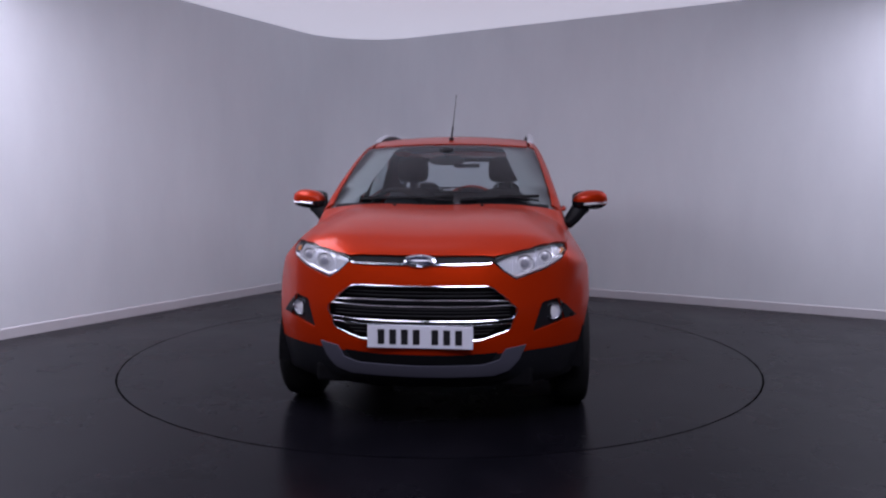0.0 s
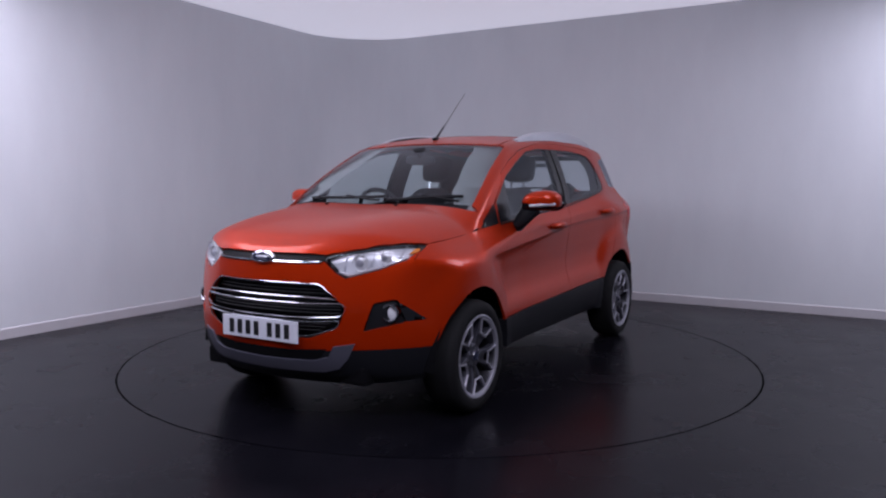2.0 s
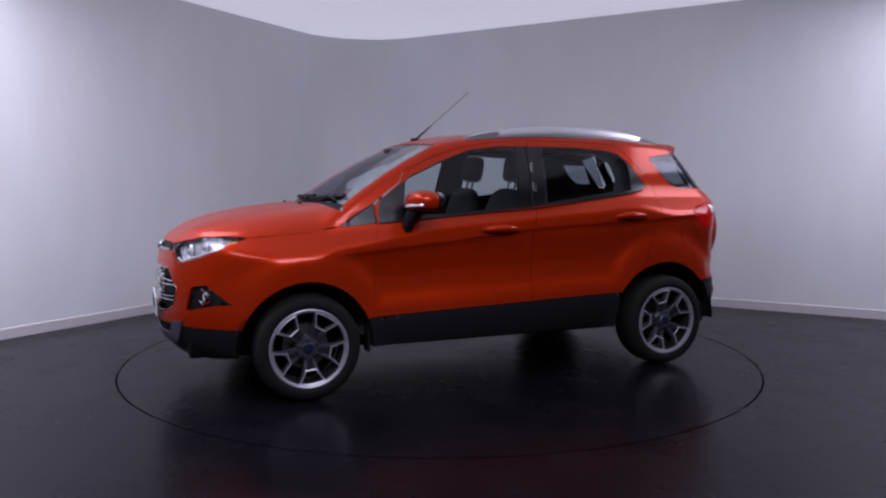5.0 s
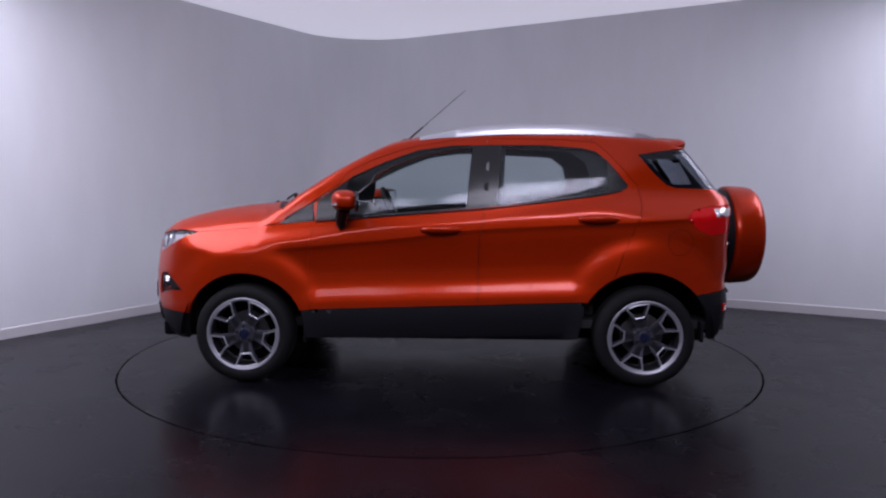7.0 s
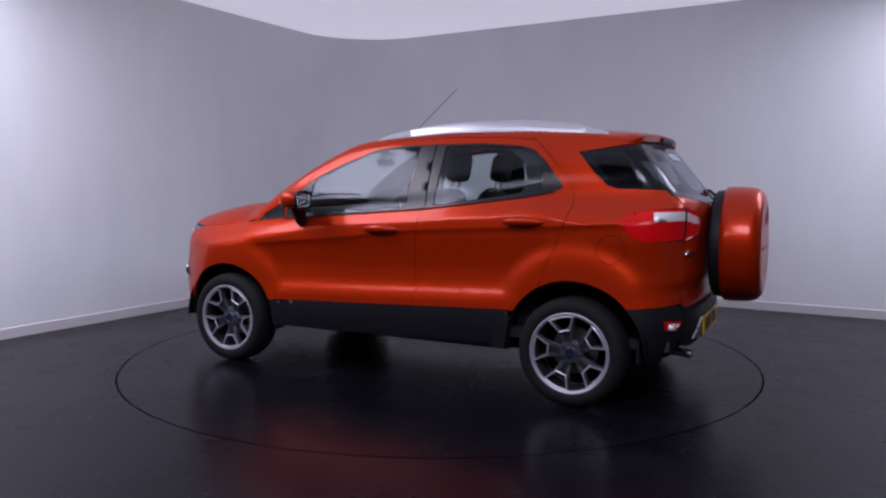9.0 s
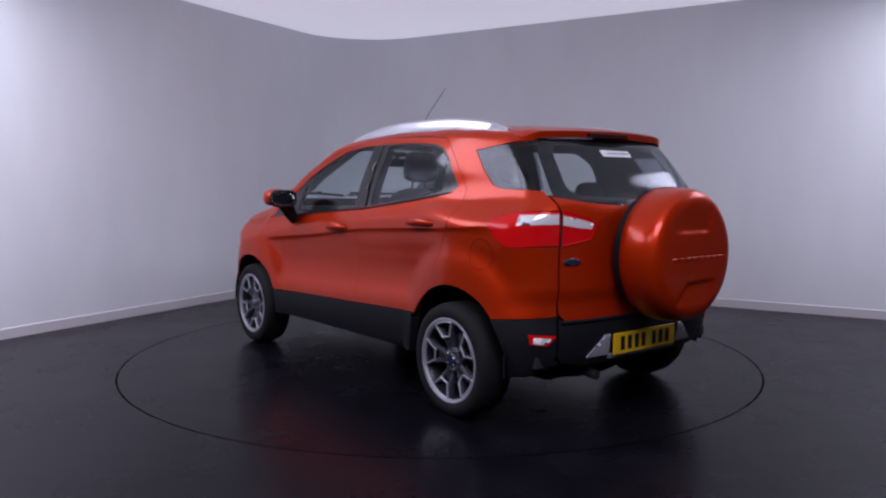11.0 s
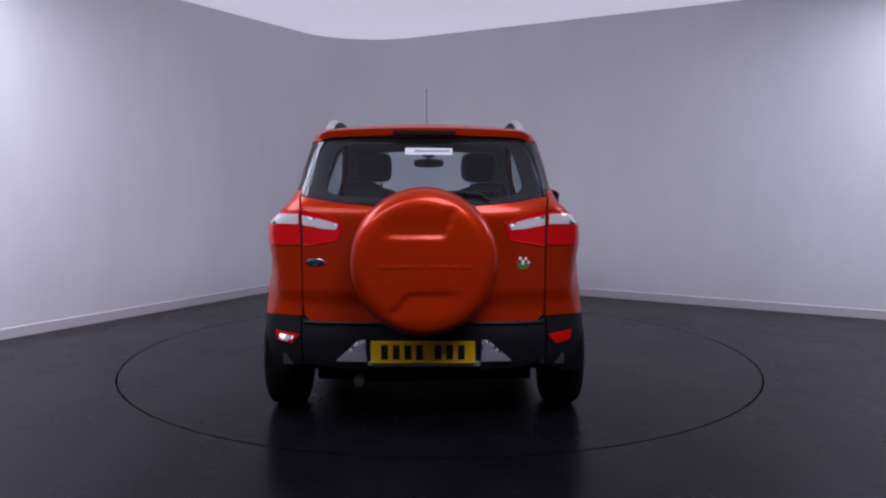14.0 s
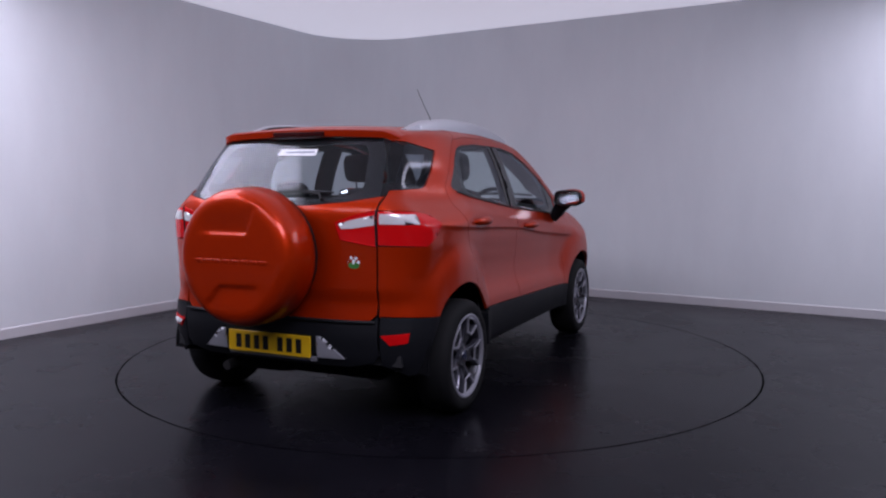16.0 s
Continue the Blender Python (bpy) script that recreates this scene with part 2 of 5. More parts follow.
def inside(p, poly):
    x, y, hit = p[0], p[1], False
    for k in range(len(poly)):
        a, b = poly[k - 1], poly[k]
        if (a[1] > y) != (b[1] > y) and x < (b[0] - a[0]) * (y - a[1]) / (b[1] - a[1]) + a[0]:
            hit = not hit
    return hit


def within(p, poly):
    """Which of many points lie inside an outline."""
    q = np.asarray(poly, float)
    hit = np.zeros(len(p), bool)
    for a, b in zip(np.roll(q, 1, 0), q):
        if a[1] != b[1]:
            hit ^= ((a[1] > p[:, 1]) != (b[1] > p[:, 1])) & (p[:, 0] < (b[0] - a[0]) * (p[:, 1] - a[1]) / (b[1] - a[1]) + a[0])
    return hit


build_room()


def build_turntable():
    top = tagged(new("turntable"), "round dark glossy vehicle turntable flush with the floor", "turntable")
    sides = 160
    for name, mat, prof in (("deck", floor_vinyl, ((0.0, -0.04), (RING - 0.009, -0.04), (RING - 0.009, 0.0), (0.0, 0.0))),
                            ("edge_strip", groove_dark, ((RING - 0.0085, -0.04), (RING - 0.001, -0.04), (RING - 0.001, -0.003), (RING - 0.0085, -0.003), (RING - 0.0085, -0.04)))):
        bm = bmesh.new()
        rings = [[bm.verts.new((r * math.cos(k * math.tau / sides), r * math.sin(k * math.tau / sides), z)) for k in range(sides)] if r else [bm.verts.new((0, 0, z))] for r, z in prof]
        for p, q in zip(rings, rings[1:]):
            for k in range(sides):
                vs = list(dict.fromkeys((p[k % len(p)], p[(k + 1) % len(p)], q[(k + 1) % len(q)], q[k % len(q)])))
                if len(vs) > 2:
                    bm.faces.new(vs)
        part(name, bm, mat, top, "thin dark edge strip" if name == "edge_strip" else "")
    return top


turntable = build_turntable()


# ---------------------------------------------------------------- the car's form
# Car space: x forward from the middle of the wheelbase, y to its left, z up from the ground.
def curve(*pairs):
    """A smooth curve through (at, value) pairs, with no overshoot."""
    xs, ys = np.array([p[0] for p in pairs], float), np.array([p[1] for p in pairs], float)
    order = np.argsort(xs)
    xs, ys = xs[order], ys[order]
    h, d = np.diff(xs), np.diff(ys) / np.diff(xs)
    m = np.zeros(len(xs))
    m[0], m[-1] = d[0], d[-1]
    for k in range(1, len(xs) - 1):
        m[k] = 0 if d[k - 1] * d[k] <= 0 else 3 * (h[k - 1] + h[k]) / ((2 * h[k] + h[k - 1]) / d[k - 1] + (h[k] + 2 * h[k - 1]) / d[k])

    def at(x):
        x = np.asarray(x, float)
        k = np.clip(np.searchsorted(xs, x) - 1, 0, len(h) - 1)
        t = (np.clip(x, xs[0], xs[-1]) - xs[k]) / h[k]
        v = (2 * t**3 - 3 * t**2 + 1) * ys[k] + (t**3 - 2 * t**2 + t) * h[k] * m[k] + (3 * t**2 - 2 * t**3) * ys[k + 1] + (t**3 - t**2) * h[k] * m[k + 1]
        return v + np.where(x < xs[0], (x - xs[0]) * m[0], 0) + np.where(x > xs[-1], (x - xs[-1]) * m[-1], 0)
    return at


half_width = curve((-1.95, 0.755), (-1.6, 0.818), (-1.26, 0.852), (-0.85, 0.825), (-0.3, 0.812), (0.5, 0.816), (0.9, 0.838), (1.26, 0.858), (1.6, 0.850), (1.9, 0.815), (2.1, 0.785))
section = curve((0.15, -0.10), (0.22, -0.05), (0.30, 0.0), (0.46, 0.020), (0.53, 0.017), (0.57, 0.008), (0.62, -0.010), (0.66, -0.018), (0.72, -0.022), (0.82, -0.013), (0.93, 0.0), (1.70, 0.001))
sill_rise = curve((1.0, -0.028), (0.84, -0.022), (-0.222, 0.010), (-0.95, 0.040))
shoulder_line = curve((1.3, 0.830), (0.943, 0.862), (0.64, 0.888), (0.344, 0.915), (-0.233, 0.978), (-0.72, 1.006), (-1.191, 1.030), (-1.55, 1.056))
shoulder = curve((0.0, 0.0), (0.03, -0.0035), (0.10, -0.013), (0.20, -0.027), (0.35, -0.036), (0.70, -0.040))
undercut = curve((-0.50, 0.010), (-0.22, 0.011), (-0.09, 0.012), (-0.045, 0.0115), (-0.020, 0.0085), (-0.006, 0.0025), (0.0, 0.0))
belt = curve((1.3, 0.995), (1.02, 1.006), (0.30, 1.069), (-0.27, 1.110), (-0.7, 1.160), (-1.13, 1.224), (-1.7, 1.232), (-1.9, 1.232))
cabin = curve((1.4, 0.755), (0.9, 0.768), (0.25, 0.775), (-0.3, 0.773), (-0.9, 0.752), (-1.16, 0.730), (-1.36, 0.700), (-1.6, 0.668), (-1.85, 0.648))
tumble = curve((-0.4, -0.42), (-0.2, -0.18), (-0.1, -0.075), (-0.04, -0.020), (0.02, 0.006), (0.12, 0.032), (0.30, 0.098), (0.45, 0.172), (0.60, 0.28))
crown_line = curve((2.12, 0.82), (2.02, 0.915), (1.93, 0.962), (1.853, 1.004), (1.70, 1.052), (1.554, 1.084), (1.35, 1.114), (1.20, 1.128), (1.10, 1.148), (0.95, 1.242), (0.752, 1.366), (0.544, 1.476), (0.40, 1.541), (0.27, 1.577), (0.13, 1.600), (-0.10, 1.618), (-0.40, 1.630), (-0.80, 1.625), (-1.20, 1.602), (-1.65, 1.562))
crown_drop = curve((2.1, -0.06), (1.8, -0.11), (1.2, -0.11), (1.05, -0.05), (0.9, 0.05), (0.4, 0.06), (0.1, 0.10), (-1.6, 0.12))
crown_edge = curve((2.1, 0.58), (1.8, 0.57), (1.2, 0.58), (1.05, 0.25), (0.9, 0.0), (-1.6, 0.0))
nose = curve((0.15, 1.83), (0.24, 1.95), (0.30, 2.008), (0.40, 2.043), (0.50, 2.057), (0.62, 2.061), (0.76, 2.045), (0.86, 2.026), (0.93, 2.005), (1.02, 1.93))
tail = curve((0.15, -1.69), (0.28, -1.82), (0.40, -1.872), (0.50, -1.884), (0.58, -1.876), (0.66, -1.868), (0.74, -1.880), (0.85, -1.878), (1.0, -1.884), (1.10, -1.890), (1.17, -1.868), (1.22, -1.815), (1.35, -1.710), (1.50, -1.585), (1.60, -1.49))


def smax(a, b, k):
    h = np.clip(0.5 + 0.5 * (a - b) / k, 0, 1)
    return b + (a - b) * h + k * h * (1 - h)


def haunch(x, z, cx, stretch, reach, gain):
    """How far the swelling over a wheel stands out; it ends in a soft step."""
    r = np.hypot((x - cx) * stretch, z - 0.315)
    g = 1 / (1 + np.exp(np.clip((r - reach) / 0.045, -40, 40)))
    return (gain + 0.06) * g - 0.06


def form(x, y, z):
    """Below nought inside the body."""
    a = np.abs(y)
    d = z - shoulder_line(np.clip(x, -1.6, 1.3))
    fade = np.clip((1.10 - x) / 0.22, 0, 1) * np.clip((x + 1.62) / 0.14, 0, 1)
    swell = section(z - sill_rise(np.clip(x, -0.95, 1.0)))
    swell = smax(swell, haunch(x, z, 1.26, 1.22, 0.62, 0.020), 0.022)
    swell = smax(swell, haunch(x, z, -1.26, 1.28, 0.65, 0.022), 0.022)
    lower = half_width(x) + swell + shoulder(np.maximum(d, 0.0)) - fade * undercut(np.minimum(d, 0.0))
    upper = cabin(x) - tumble(z - belt(x))
    side = a + smax(-lower, -upper, 0.03)
    top = z - crown_line(x + 0.12 * a * a) + crown_drop(x) * a * a + crown_edge(x) * a**4
    front = x - nose(z) + 0.36 * a * a + 0.35 * a**4
    back = tail(z) + 0.02 * a * a + 0.35 * a**4 - x
    f = smax(side, front, 0.16)
    f = smax(f, back, 0.10)
    return smax(f, top * 0.88, 0.045)


def normals_at(p):
    e, g = 0.002, np.empty_like(p)
    for k in range(3):
        d = np.zeros(3)
        d[k] = e
        g[:, k] = form(*(p + d).T) - form(*(p - d).T)
    return g / np.maximum(np.linalg.norm(g, axis=1), 1e-9)[:, None]


AXES = {"side": (1, -1), "top": (2, -1), "front": (0, -1), "back": (0, 1)}


def onto(view, pts, level=0.0):
    """The points of the body at that level that lie under 2D points of a view: side (x, z), top (x, y), front and back (y, z)."""
    q = np.asarray(pts, float).reshape(-1, 2)
    ax, sign = AXES[view]
    rest = [k for k in range(3) if k != ax]
    p = np.zeros((len(q), 3))
    p[:, rest] = q
    far = -sign * np.full(len(q), 2.6 if ax != 2 else 2.2)
    near = far.copy()
    found = np.zeros(len(q), bool)
    for s in np.linspace(0, 1, 96):
        c = far + sign * s * (2.6 if ax != 2 else 2.0)
        p[:, ax] = c
        hit = (form(*p.T) < level) & ~found
        near[hit] = c[hit]
        found |= hit
    step = (2.6 if ax != 2 else 2.0) / 95
    a, b = near - sign * step, near.copy()
    for _ in range(22):
        m = (a + b) / 2
        p[:, ax] = m
        deep = form(*p.T) < level
        b, a = np.where(deep, m, b), np.where(deep, a, m)
    p[:, ax] = (a + b) / 2
    return p


def dense(pts, step=0.025, closed=True):
    out, n = [], len(pts)
    for k in range(n if closed else n - 1):
        a, b = np.array(pts[k], float), np.array(pts[(k + 1) % n], float)
        m = max(1, int(math.ceil(np.linalg.norm(b - a) / step)))
        out += [tuple(a + (b - a) * j / m) for j in range(m)]
    if not closed:
        out.append(tuple(pts[-1]))
    return out


def rounded(pts, r=0.02, steps=4):
    """Rounds the corners of a closed outline."""
    out, n = [], len(pts)
    for k in range(n):
        a, b, c = (np.array(pts[j % n], float) for j in (k - 1, k, k + 1))
        u, v = a - b, c - b
        lu, lv = np.linalg.norm(u), np.linalg.norm(v)
        t = min(r, lu * 0.45, lv * 0.45)
        p, q = b + u / lu * t, b + v / lv * t
        for s in range(steps + 1):
            f = s / steps
            out.append(tuple((1 - f) ** 2 * p + 2 * f * (1 - f) * b + f * f * q))
    return out


def area2(pts):
    return sum(pts[k - 1][0] * pts[k][1] - pts[k][0] * pts[k - 1][1] for k in range(len(pts)))


def shrink(pts, d):
    """Moves a closed outline inwards by d."""
    pts = [np.array(p, float) for p in pts]
    s = 1 if area2(pts) > 0 else -1
    out = []
    for k in range(len(pts)):
        a, b, c = pts[k - 1], pts[k], pts[(k + 1) % len(pts)]
        u, v = b - a, c - b
        n = np.array([-u[1], u[0]]) / max(np.linalg.norm(u), 1e-9) + np.array([-v[1], v[0]]) / max(np.linalg.norm(v), 1e-9)
        n = n / max(np.linalg.norm(n), 1e-9)
        out.append(tuple(b + s * d * n))
    return out


# rows of points along the pressed lines of the flanks, so that the panels fold there
CREASE_ROWS = [(x, float(shoulder_line(x)) + dz) for dz in (0.004, -0.010, -0.030) for x in np.arange(-1.5, 1.05, 0.016)]
CREASE_ROWS += [(x, z + float(sill_rise(x))) for z in (0.545, 0.575, 0.615, 0.655) for x in np.arange(-0.80, 0.83, 0.016)]


def skin(view, line, holes=(), level=0.0, rim=0.014, gap=0.0, grid=0.024, step=0.016, sign=1):
    """Vertices, faces and corner normals of a body panel: the part of the form inside an outline, with turned-in edges."""
    line = dense(shrink(dense(line, step), gap) if gap else line, step)
    holes = [dense(h, step) for h in holes]
    pts = [Vector(p) for p in line]
    edges = [(k, (k + 1) % len(line)) for k in range(len(line))]
    for h in holes:
        b = len(pts)
        pts += [Vector(p) for p in h]
        edges += [(b + k, b + (k + 1) % len(h)) for k in range(len(h))]
    fixed = np.array([tuple(p) for p in pts])
    if view == "side" and grid < 0.03:
        rows = np.array(CREASE_ROWS)
        good = within(rows, line)
        for h in holes:
            good &= ~within(rows, h)
        rows = rows[good]
        if len(rows):
            rows = rows[((rows[:, None, :] - fixed[None]) ** 2).sum(2).min(1) > 0.007 ** 2]
            pts += [Vector(p) for p in rows]
            fixed = np.vstack([fixed, rows])
    lo, hi = fixed.min(0), fixed.max(0)
    j, cells = 0, []
    for gx in np.arange(lo[0] + grid / 2, hi[0], grid):
        j += 1
        for gy in np.arange(lo[1] + (grid / 4 if j % 2 else grid * 0.75), hi[1], grid):
            cells.append((gx, gy))
    cells = np.array(cells).reshape(-1, 2)
    good = within(cells, line)
    for h in holes:
        good &= ~within(cells, h)
    cells = cells[good]
    for k in range(0, len(cells), 400):
        c = cells[k:k + 400]
        d = ((c[:, None, :] - fixed[None]) ** 2).sum(2).min(1)
        pts += [Vector(p) for p in c[d > (0.4 * grid) ** 2]]
    v2, e2, f2, *_ = geometry.delaunay_2d_cdt(pts, edges, [], 0, 1e-6)
    flat = np.array([tuple(v) for v in v2])
    mids = flat[np.array(f2)].mean(1)
    good = within(mids, line)
    for h in holes:
        good &= ~within(mids, h)
    keep = [list(f) for f, g in zip(f2, good) if g]
    p = onto(view, [tuple(v) for v in v2], level)
    nrm = normals_at(p)
    verts, faces, loops = [tuple(v) for v in p], [], []
    count = {}
    for f in keep:
        a, b, c = (p[k] for k in f)
        if np.dot(np.cross(b - a, c - a), nrm[f[0]]) < 0:
            f.reverse()
        faces.append(tuple(f))
        loops += [tuple(nrm[k]) for k in f]
        for k in range(3):
            e = (f[k], f[(k + 1) % 3])
            count[e] = count.get(e, 0) + 1
    if rim:
        ends = {}

        def low(k):
            if k not in ends:
                ends[k] = len(verts)
                verts.append(tuple(p[k] - rim * nrm[k]))
            return ends[k]
        for (a, b) in [e for e in count if (e[1], e[0]) not in count]:
            q = (b, a, low(a), low(b))
            n = np.cross(p[b] - p[a], nrm[a])
            n = n / max(np.linalg.norm(n), 1e-9)
            faces.append(q)
            loops += [tuple(n)] * 4
    return verts, faces, loops


def panel(name, mat, parent, view, line, label="", mirror=False, **how):
    """One body panel under parent, or a mirrored pair (under one parent, or each under its own)."""
    verts, faces, loops = skin(view, line, **how)
    made = []
    for s in (1, -1) if mirror else (1,):
        vs = [(x, s * y, z) for x, y, z in verts]
        fs = faces if s > 0 else [tuple(reversed(f)) for f in faces]
        ls, k = [], 0
        for f in faces:
            n = loops[k:k + len(f)]
            ls += [(a, s * b, c) for a, b, c in (n if s > 0 else n[::-1])]
            k += len(f)
        me = mesh_of(name, vs, fs, mat)
        me.normals_split_custom_set(ls)
        made.append(put(name, me, parent[len(made)] if isinstance(parent, list) else parent, label))
    return made


def arc(cx, cz, r, a0, a1, n=26):
    return [(cx + r * math.cos(math.radians(a0 + (a1 - a0) * k / n)), cz + r * math.sin(math.radians(a0 + (a1 - a0) * k / n))) for k in range(n + 1)]


car = new("car")
tagged(car, "orange-red compact SUV with black lower cladding on a turntable", "car")

# ---------------------------------------------------------------- lines of the body
def as_side(p):
    return [(q[0], q[2]) for q in p]


NOSE_Y, TAIL_Y = 0.735, 0.612
ARCH_F, ARCH_R = (1.26, 0.312, 0.392), (-1.26, 0.312, 0.412)
FRONT_SPLIT = curve((0.1, 0.418), (0.735, 0.438), (1.0, 0.44))          # red over black on the front bumper, by y
SILL_TOP = curve((1.0, 0.460), (0.84, 0.469), (-0.222, 0.503), (-0.95, 0.532))
REAR_SPLIT = 0.582


def arch_x(arch, z, side):
    return arch[0] + side * math.sqrt(max(arch[2] ** 2 - (z - arch[1]) ** 2, 0))


def arch_angle(arch, z, side):
    return math.degrees(math.atan2(z - arch[1], arch_x(arch, z, side) - arch[0]))


HOOD_EDGE = [(1.60, 0.953), (1.575, 0.953), (1.404, 0.966), (1.219, 0.982), (1.055, 1.006)]
DLO_UP = [(1.045, 1.014), (0.821, 1.145), (0.673, 1.247), (0.581, 1.312), (0.379, 1.403), (0.162, 1.482), (-0.055, 1.510), (-0.270, 1.517), (-0.628, 1.513), (-0.877, 1.494), (-0.966, 1.471), (-1.038, 1.410), (-1.165, 1.257)]
DLO_LOW = [(-1.155, 1.236), (-1.12, 1.224), (-0.978, 1.197), (-0.697, 1.161), (-0.272, 1.111), (0.301, 1.069), (0.807, 1.028), (1.026, 1.008)]
FRAME_UP = [(0.815, 1.160), (0.655, 1.274), (0.620, 1.338), (0.455, 1.418), (0.236, 1.493), (-0.054, 1.543), (-0.342, 1.557), (-0.772, 1.547), (-0.97, 1.525)]
GAP_R = [(-0.97, 1.525), (-1.06, 1.443), (-1.15, 1.342), (-1.226, 1.251), (-1.241, 1.147), (-1.216, 1.042), (-1.167, 0.936), (-1.100, 0.777)]
GAP_B = [(-0.278, 1.555), (-0.275, 1.30), (-0.264, 1.109), (-0.230, 0.896), (-0.222, 0.503)]
QUARTER = [(-1.235, 1.450), (-1.33, 1.335), (-1.41, 1.260), (-1.47, 1.240)]

nose_z = np.linspace(0.438, 0.953, 14)
NOSE_CORNER = as_side(onto("front", [(NOSE_Y, z) for z in nose_z]))
tail_half = curve((0.2, 0.612), (1.12, 0.612), (1.21, 0.626), (1.35, 0.588), (1.48, 0.545), (1.58, 0.525))


def tail_corner(z0, z1, n=14):
    return as_side(onto("back", [(float(tail_half(z)), z) for z in np.linspace(z0, z1, n)]))


# windscreen outline seen from above
WS_BASE = [(1.10 - 0.20 * y * y, y) for y in np.linspace(0, 0.675, 12)]
WS_SIDE = [(1.009, 0.675), (0.72, 0.630), (0.53, 0.601), (0.382, 0.577)]
WS_TOP = [(0.415 - 0.10 * y * y, y) for y in np.linspace(0.577, 0, 10)]
half = WS_BASE + WS_SIDE[1:-1] + WS_TOP
WINDSCREEN = half + [(x, -y) for x, y in half[::-1][1:-1]]
WS_EDGE = as_side(onto("top", dense(WS_SIDE, 0.04, closed=False)))
ROOF_Y = 0.53
ROOF_LINE = as_side(onto("top", [(x, ROOF_Y) for x in np.linspace(0.375, -1.50, 26)]))


def build_body():
    # front wing with the side of the bumper
    z = 0.438
    line = [(arch_x(ARCH_F, z, 1), z)] + NOSE_CORNER + HOOD_EDGE[1:] + [(1.00, 1.010), (0.816, 1.026), (0.846, 0.893), (0.855, 0.70), (0.845, 0.470)]
    line += [(arch_x(ARCH_F, 0.465, -1), 0.465)] + arc(*ARCH_F, arch_angle(ARCH_F, 0.465, -1), arch_angle(ARCH_F, z, 1))[1:-1]
    panel("front_wing", paint, car, "side", line, mirror=True)
    # doors
    front = [(0.816, 1.026)] + [(0.83, 1.135)] + FRAME_UP[1:6] + GAP_B + [(0.25, 0.488), (0.845, 0.470), (0.855, 0.70), (0.846, 0.893)]
    f_win = [(0.81, 1.030), (0.80, 1.153)] + DLO_UP[2:7] + [(-0.270, 1.513), (-0.268, 1.30), (-0.257, 1.113)] + DLO_LOW[5:6]
    front_door = panel("front_door", paint, car, "side", front, mirror=True, gap=0.0018, holes=[f_win])
    rear = GAP_B[::-1] + FRAME_UP[6:] + GAP_R[1:]
    rear += arc(*ARCH_R, 62, 31, 12) + [(-0.87, 0.528)]
    r_win = [(-0.285, 1.514), (-0.282, 1.30), (-0.271, 1.116)] + DLO_LOW[3:1:-1] + DLO_LOW[1::-1] + [DLO_UP[12]] + DLO_UP[11:7:-1]
    rear_door = panel("rear_door", paint, car, "side", rear, mirror=True, gap=0.0018, holes=[r_win])
    # rear quarter with its window and lamp openings
    lampline = [(-1.512, 1.062), (-1.56, 1.103), (-1.66, 1.124)]
    lamplow = [(-1.66, 0.948), (-1.57, 0.990)]
    line = GAP_R[::-1] + [(-0.93, 1.548)] + ROOF_LINE[18:-1] + [ROOF_LINE[-1]] + tail_corner(1.535, 1.492, 4) + [(-1.50, 1.490)] + QUARTER + tail_corner(1.232, 1.134, 6)
    line += lampline[::-1] + lamplow[::-1] + tail_corner(0.956, REAR_SPLIT + 0.02, 14)
    xa = arch_x(ARCH_R, REAR_SPLIT, -1)
    line += [(xa, REAR_SPLIT)] + arc(*ARCH_R, arch_angle(ARCH_R, REAR_SPLIT, -1), 62)[1:]
    panel("rear_quarter", paint, car, "side", line, mirror=True, gap=0.0015)
    # pillar and roof side over the doors
    line = [(1.055, 1.018)] + [(0.85, 1.138)] + FRAME_UP[1:] + [(-0.93, 1.548)] + ROOF_LINE[:19][::-1] + WS_EDGE[::-1]
    panel("windscreen_pillar", paint, car, "side", line, mirror=True, gap=0.0015)
    # roof
    n = ROOF_Y
    roof = [(0.404 - 0.10 * y * y, y) for y in np.linspace(-n, n, 16)] + [(x, n) for x in np.linspace(0.36, -1.46, 30)] + [(-1.50 + 0.05 * y * y, y) for y in np.linspace(n, -n, 12)] + [(x, -n) for x in np.linspace(-1.46, 0.36, 30)]
    panel("roof", paint, car, "top", roof)
    # bonnet, between the wings
    edge = onto("side", [(1.59, 0.953)] + HOOD_EDGE[1:] + [(1.0, 1.022)])
    left = [(q[0], q[1]) for q in edge]
    nosef = onto("front", [(y, z) for y, z in ((0.0, 0.912), (0.12, 0.912), (0.24, 0.912), (0.362, 0.906), (0.44, 0.920), (0.54, 0.941), (0.64, 0.959), (0.70, 0.962))])
    lead = [(q[0], q[1]) for q in nosef]
    back = [(1.14 - 0.18 * y * y, y) for y in np.linspace(left[-1][1], 0, 12)]
    hood = lead + left[1:] + back[1:]
    hood = hood + [(x, -y) for x, y in hood[::-1][1:-1]]
    panel("bonnet", paint, car, "top", hood, gap=0.001)
    # front face
    up = [(0.0, 0.864), (0.30, 0.864), (0.362, 0.874), (0.420, 0.824), (0.472, 0.792), (0.62, 0.836), (0.710, 0.882), (0.735, 0.925)]
    face = up + [(NOSE_Y, z) for z in nose_z[::-1][1:]] + [(y, float(FRONT_SPLIT(y))) for y in np.linspace(0.70, 0, 14)]
    face = face + [(-y, z) for y, z in face[::-1][1:-1]]
    hexa = rounded([(-0.485, 0.650), (-0.350, 0.768), (0.350, 0.768), (0.485, 0.650), (0.450, 0.545), (0.30, 0.486), (-0.30, 0.486), (-0.450, 0.545)], 0.03)
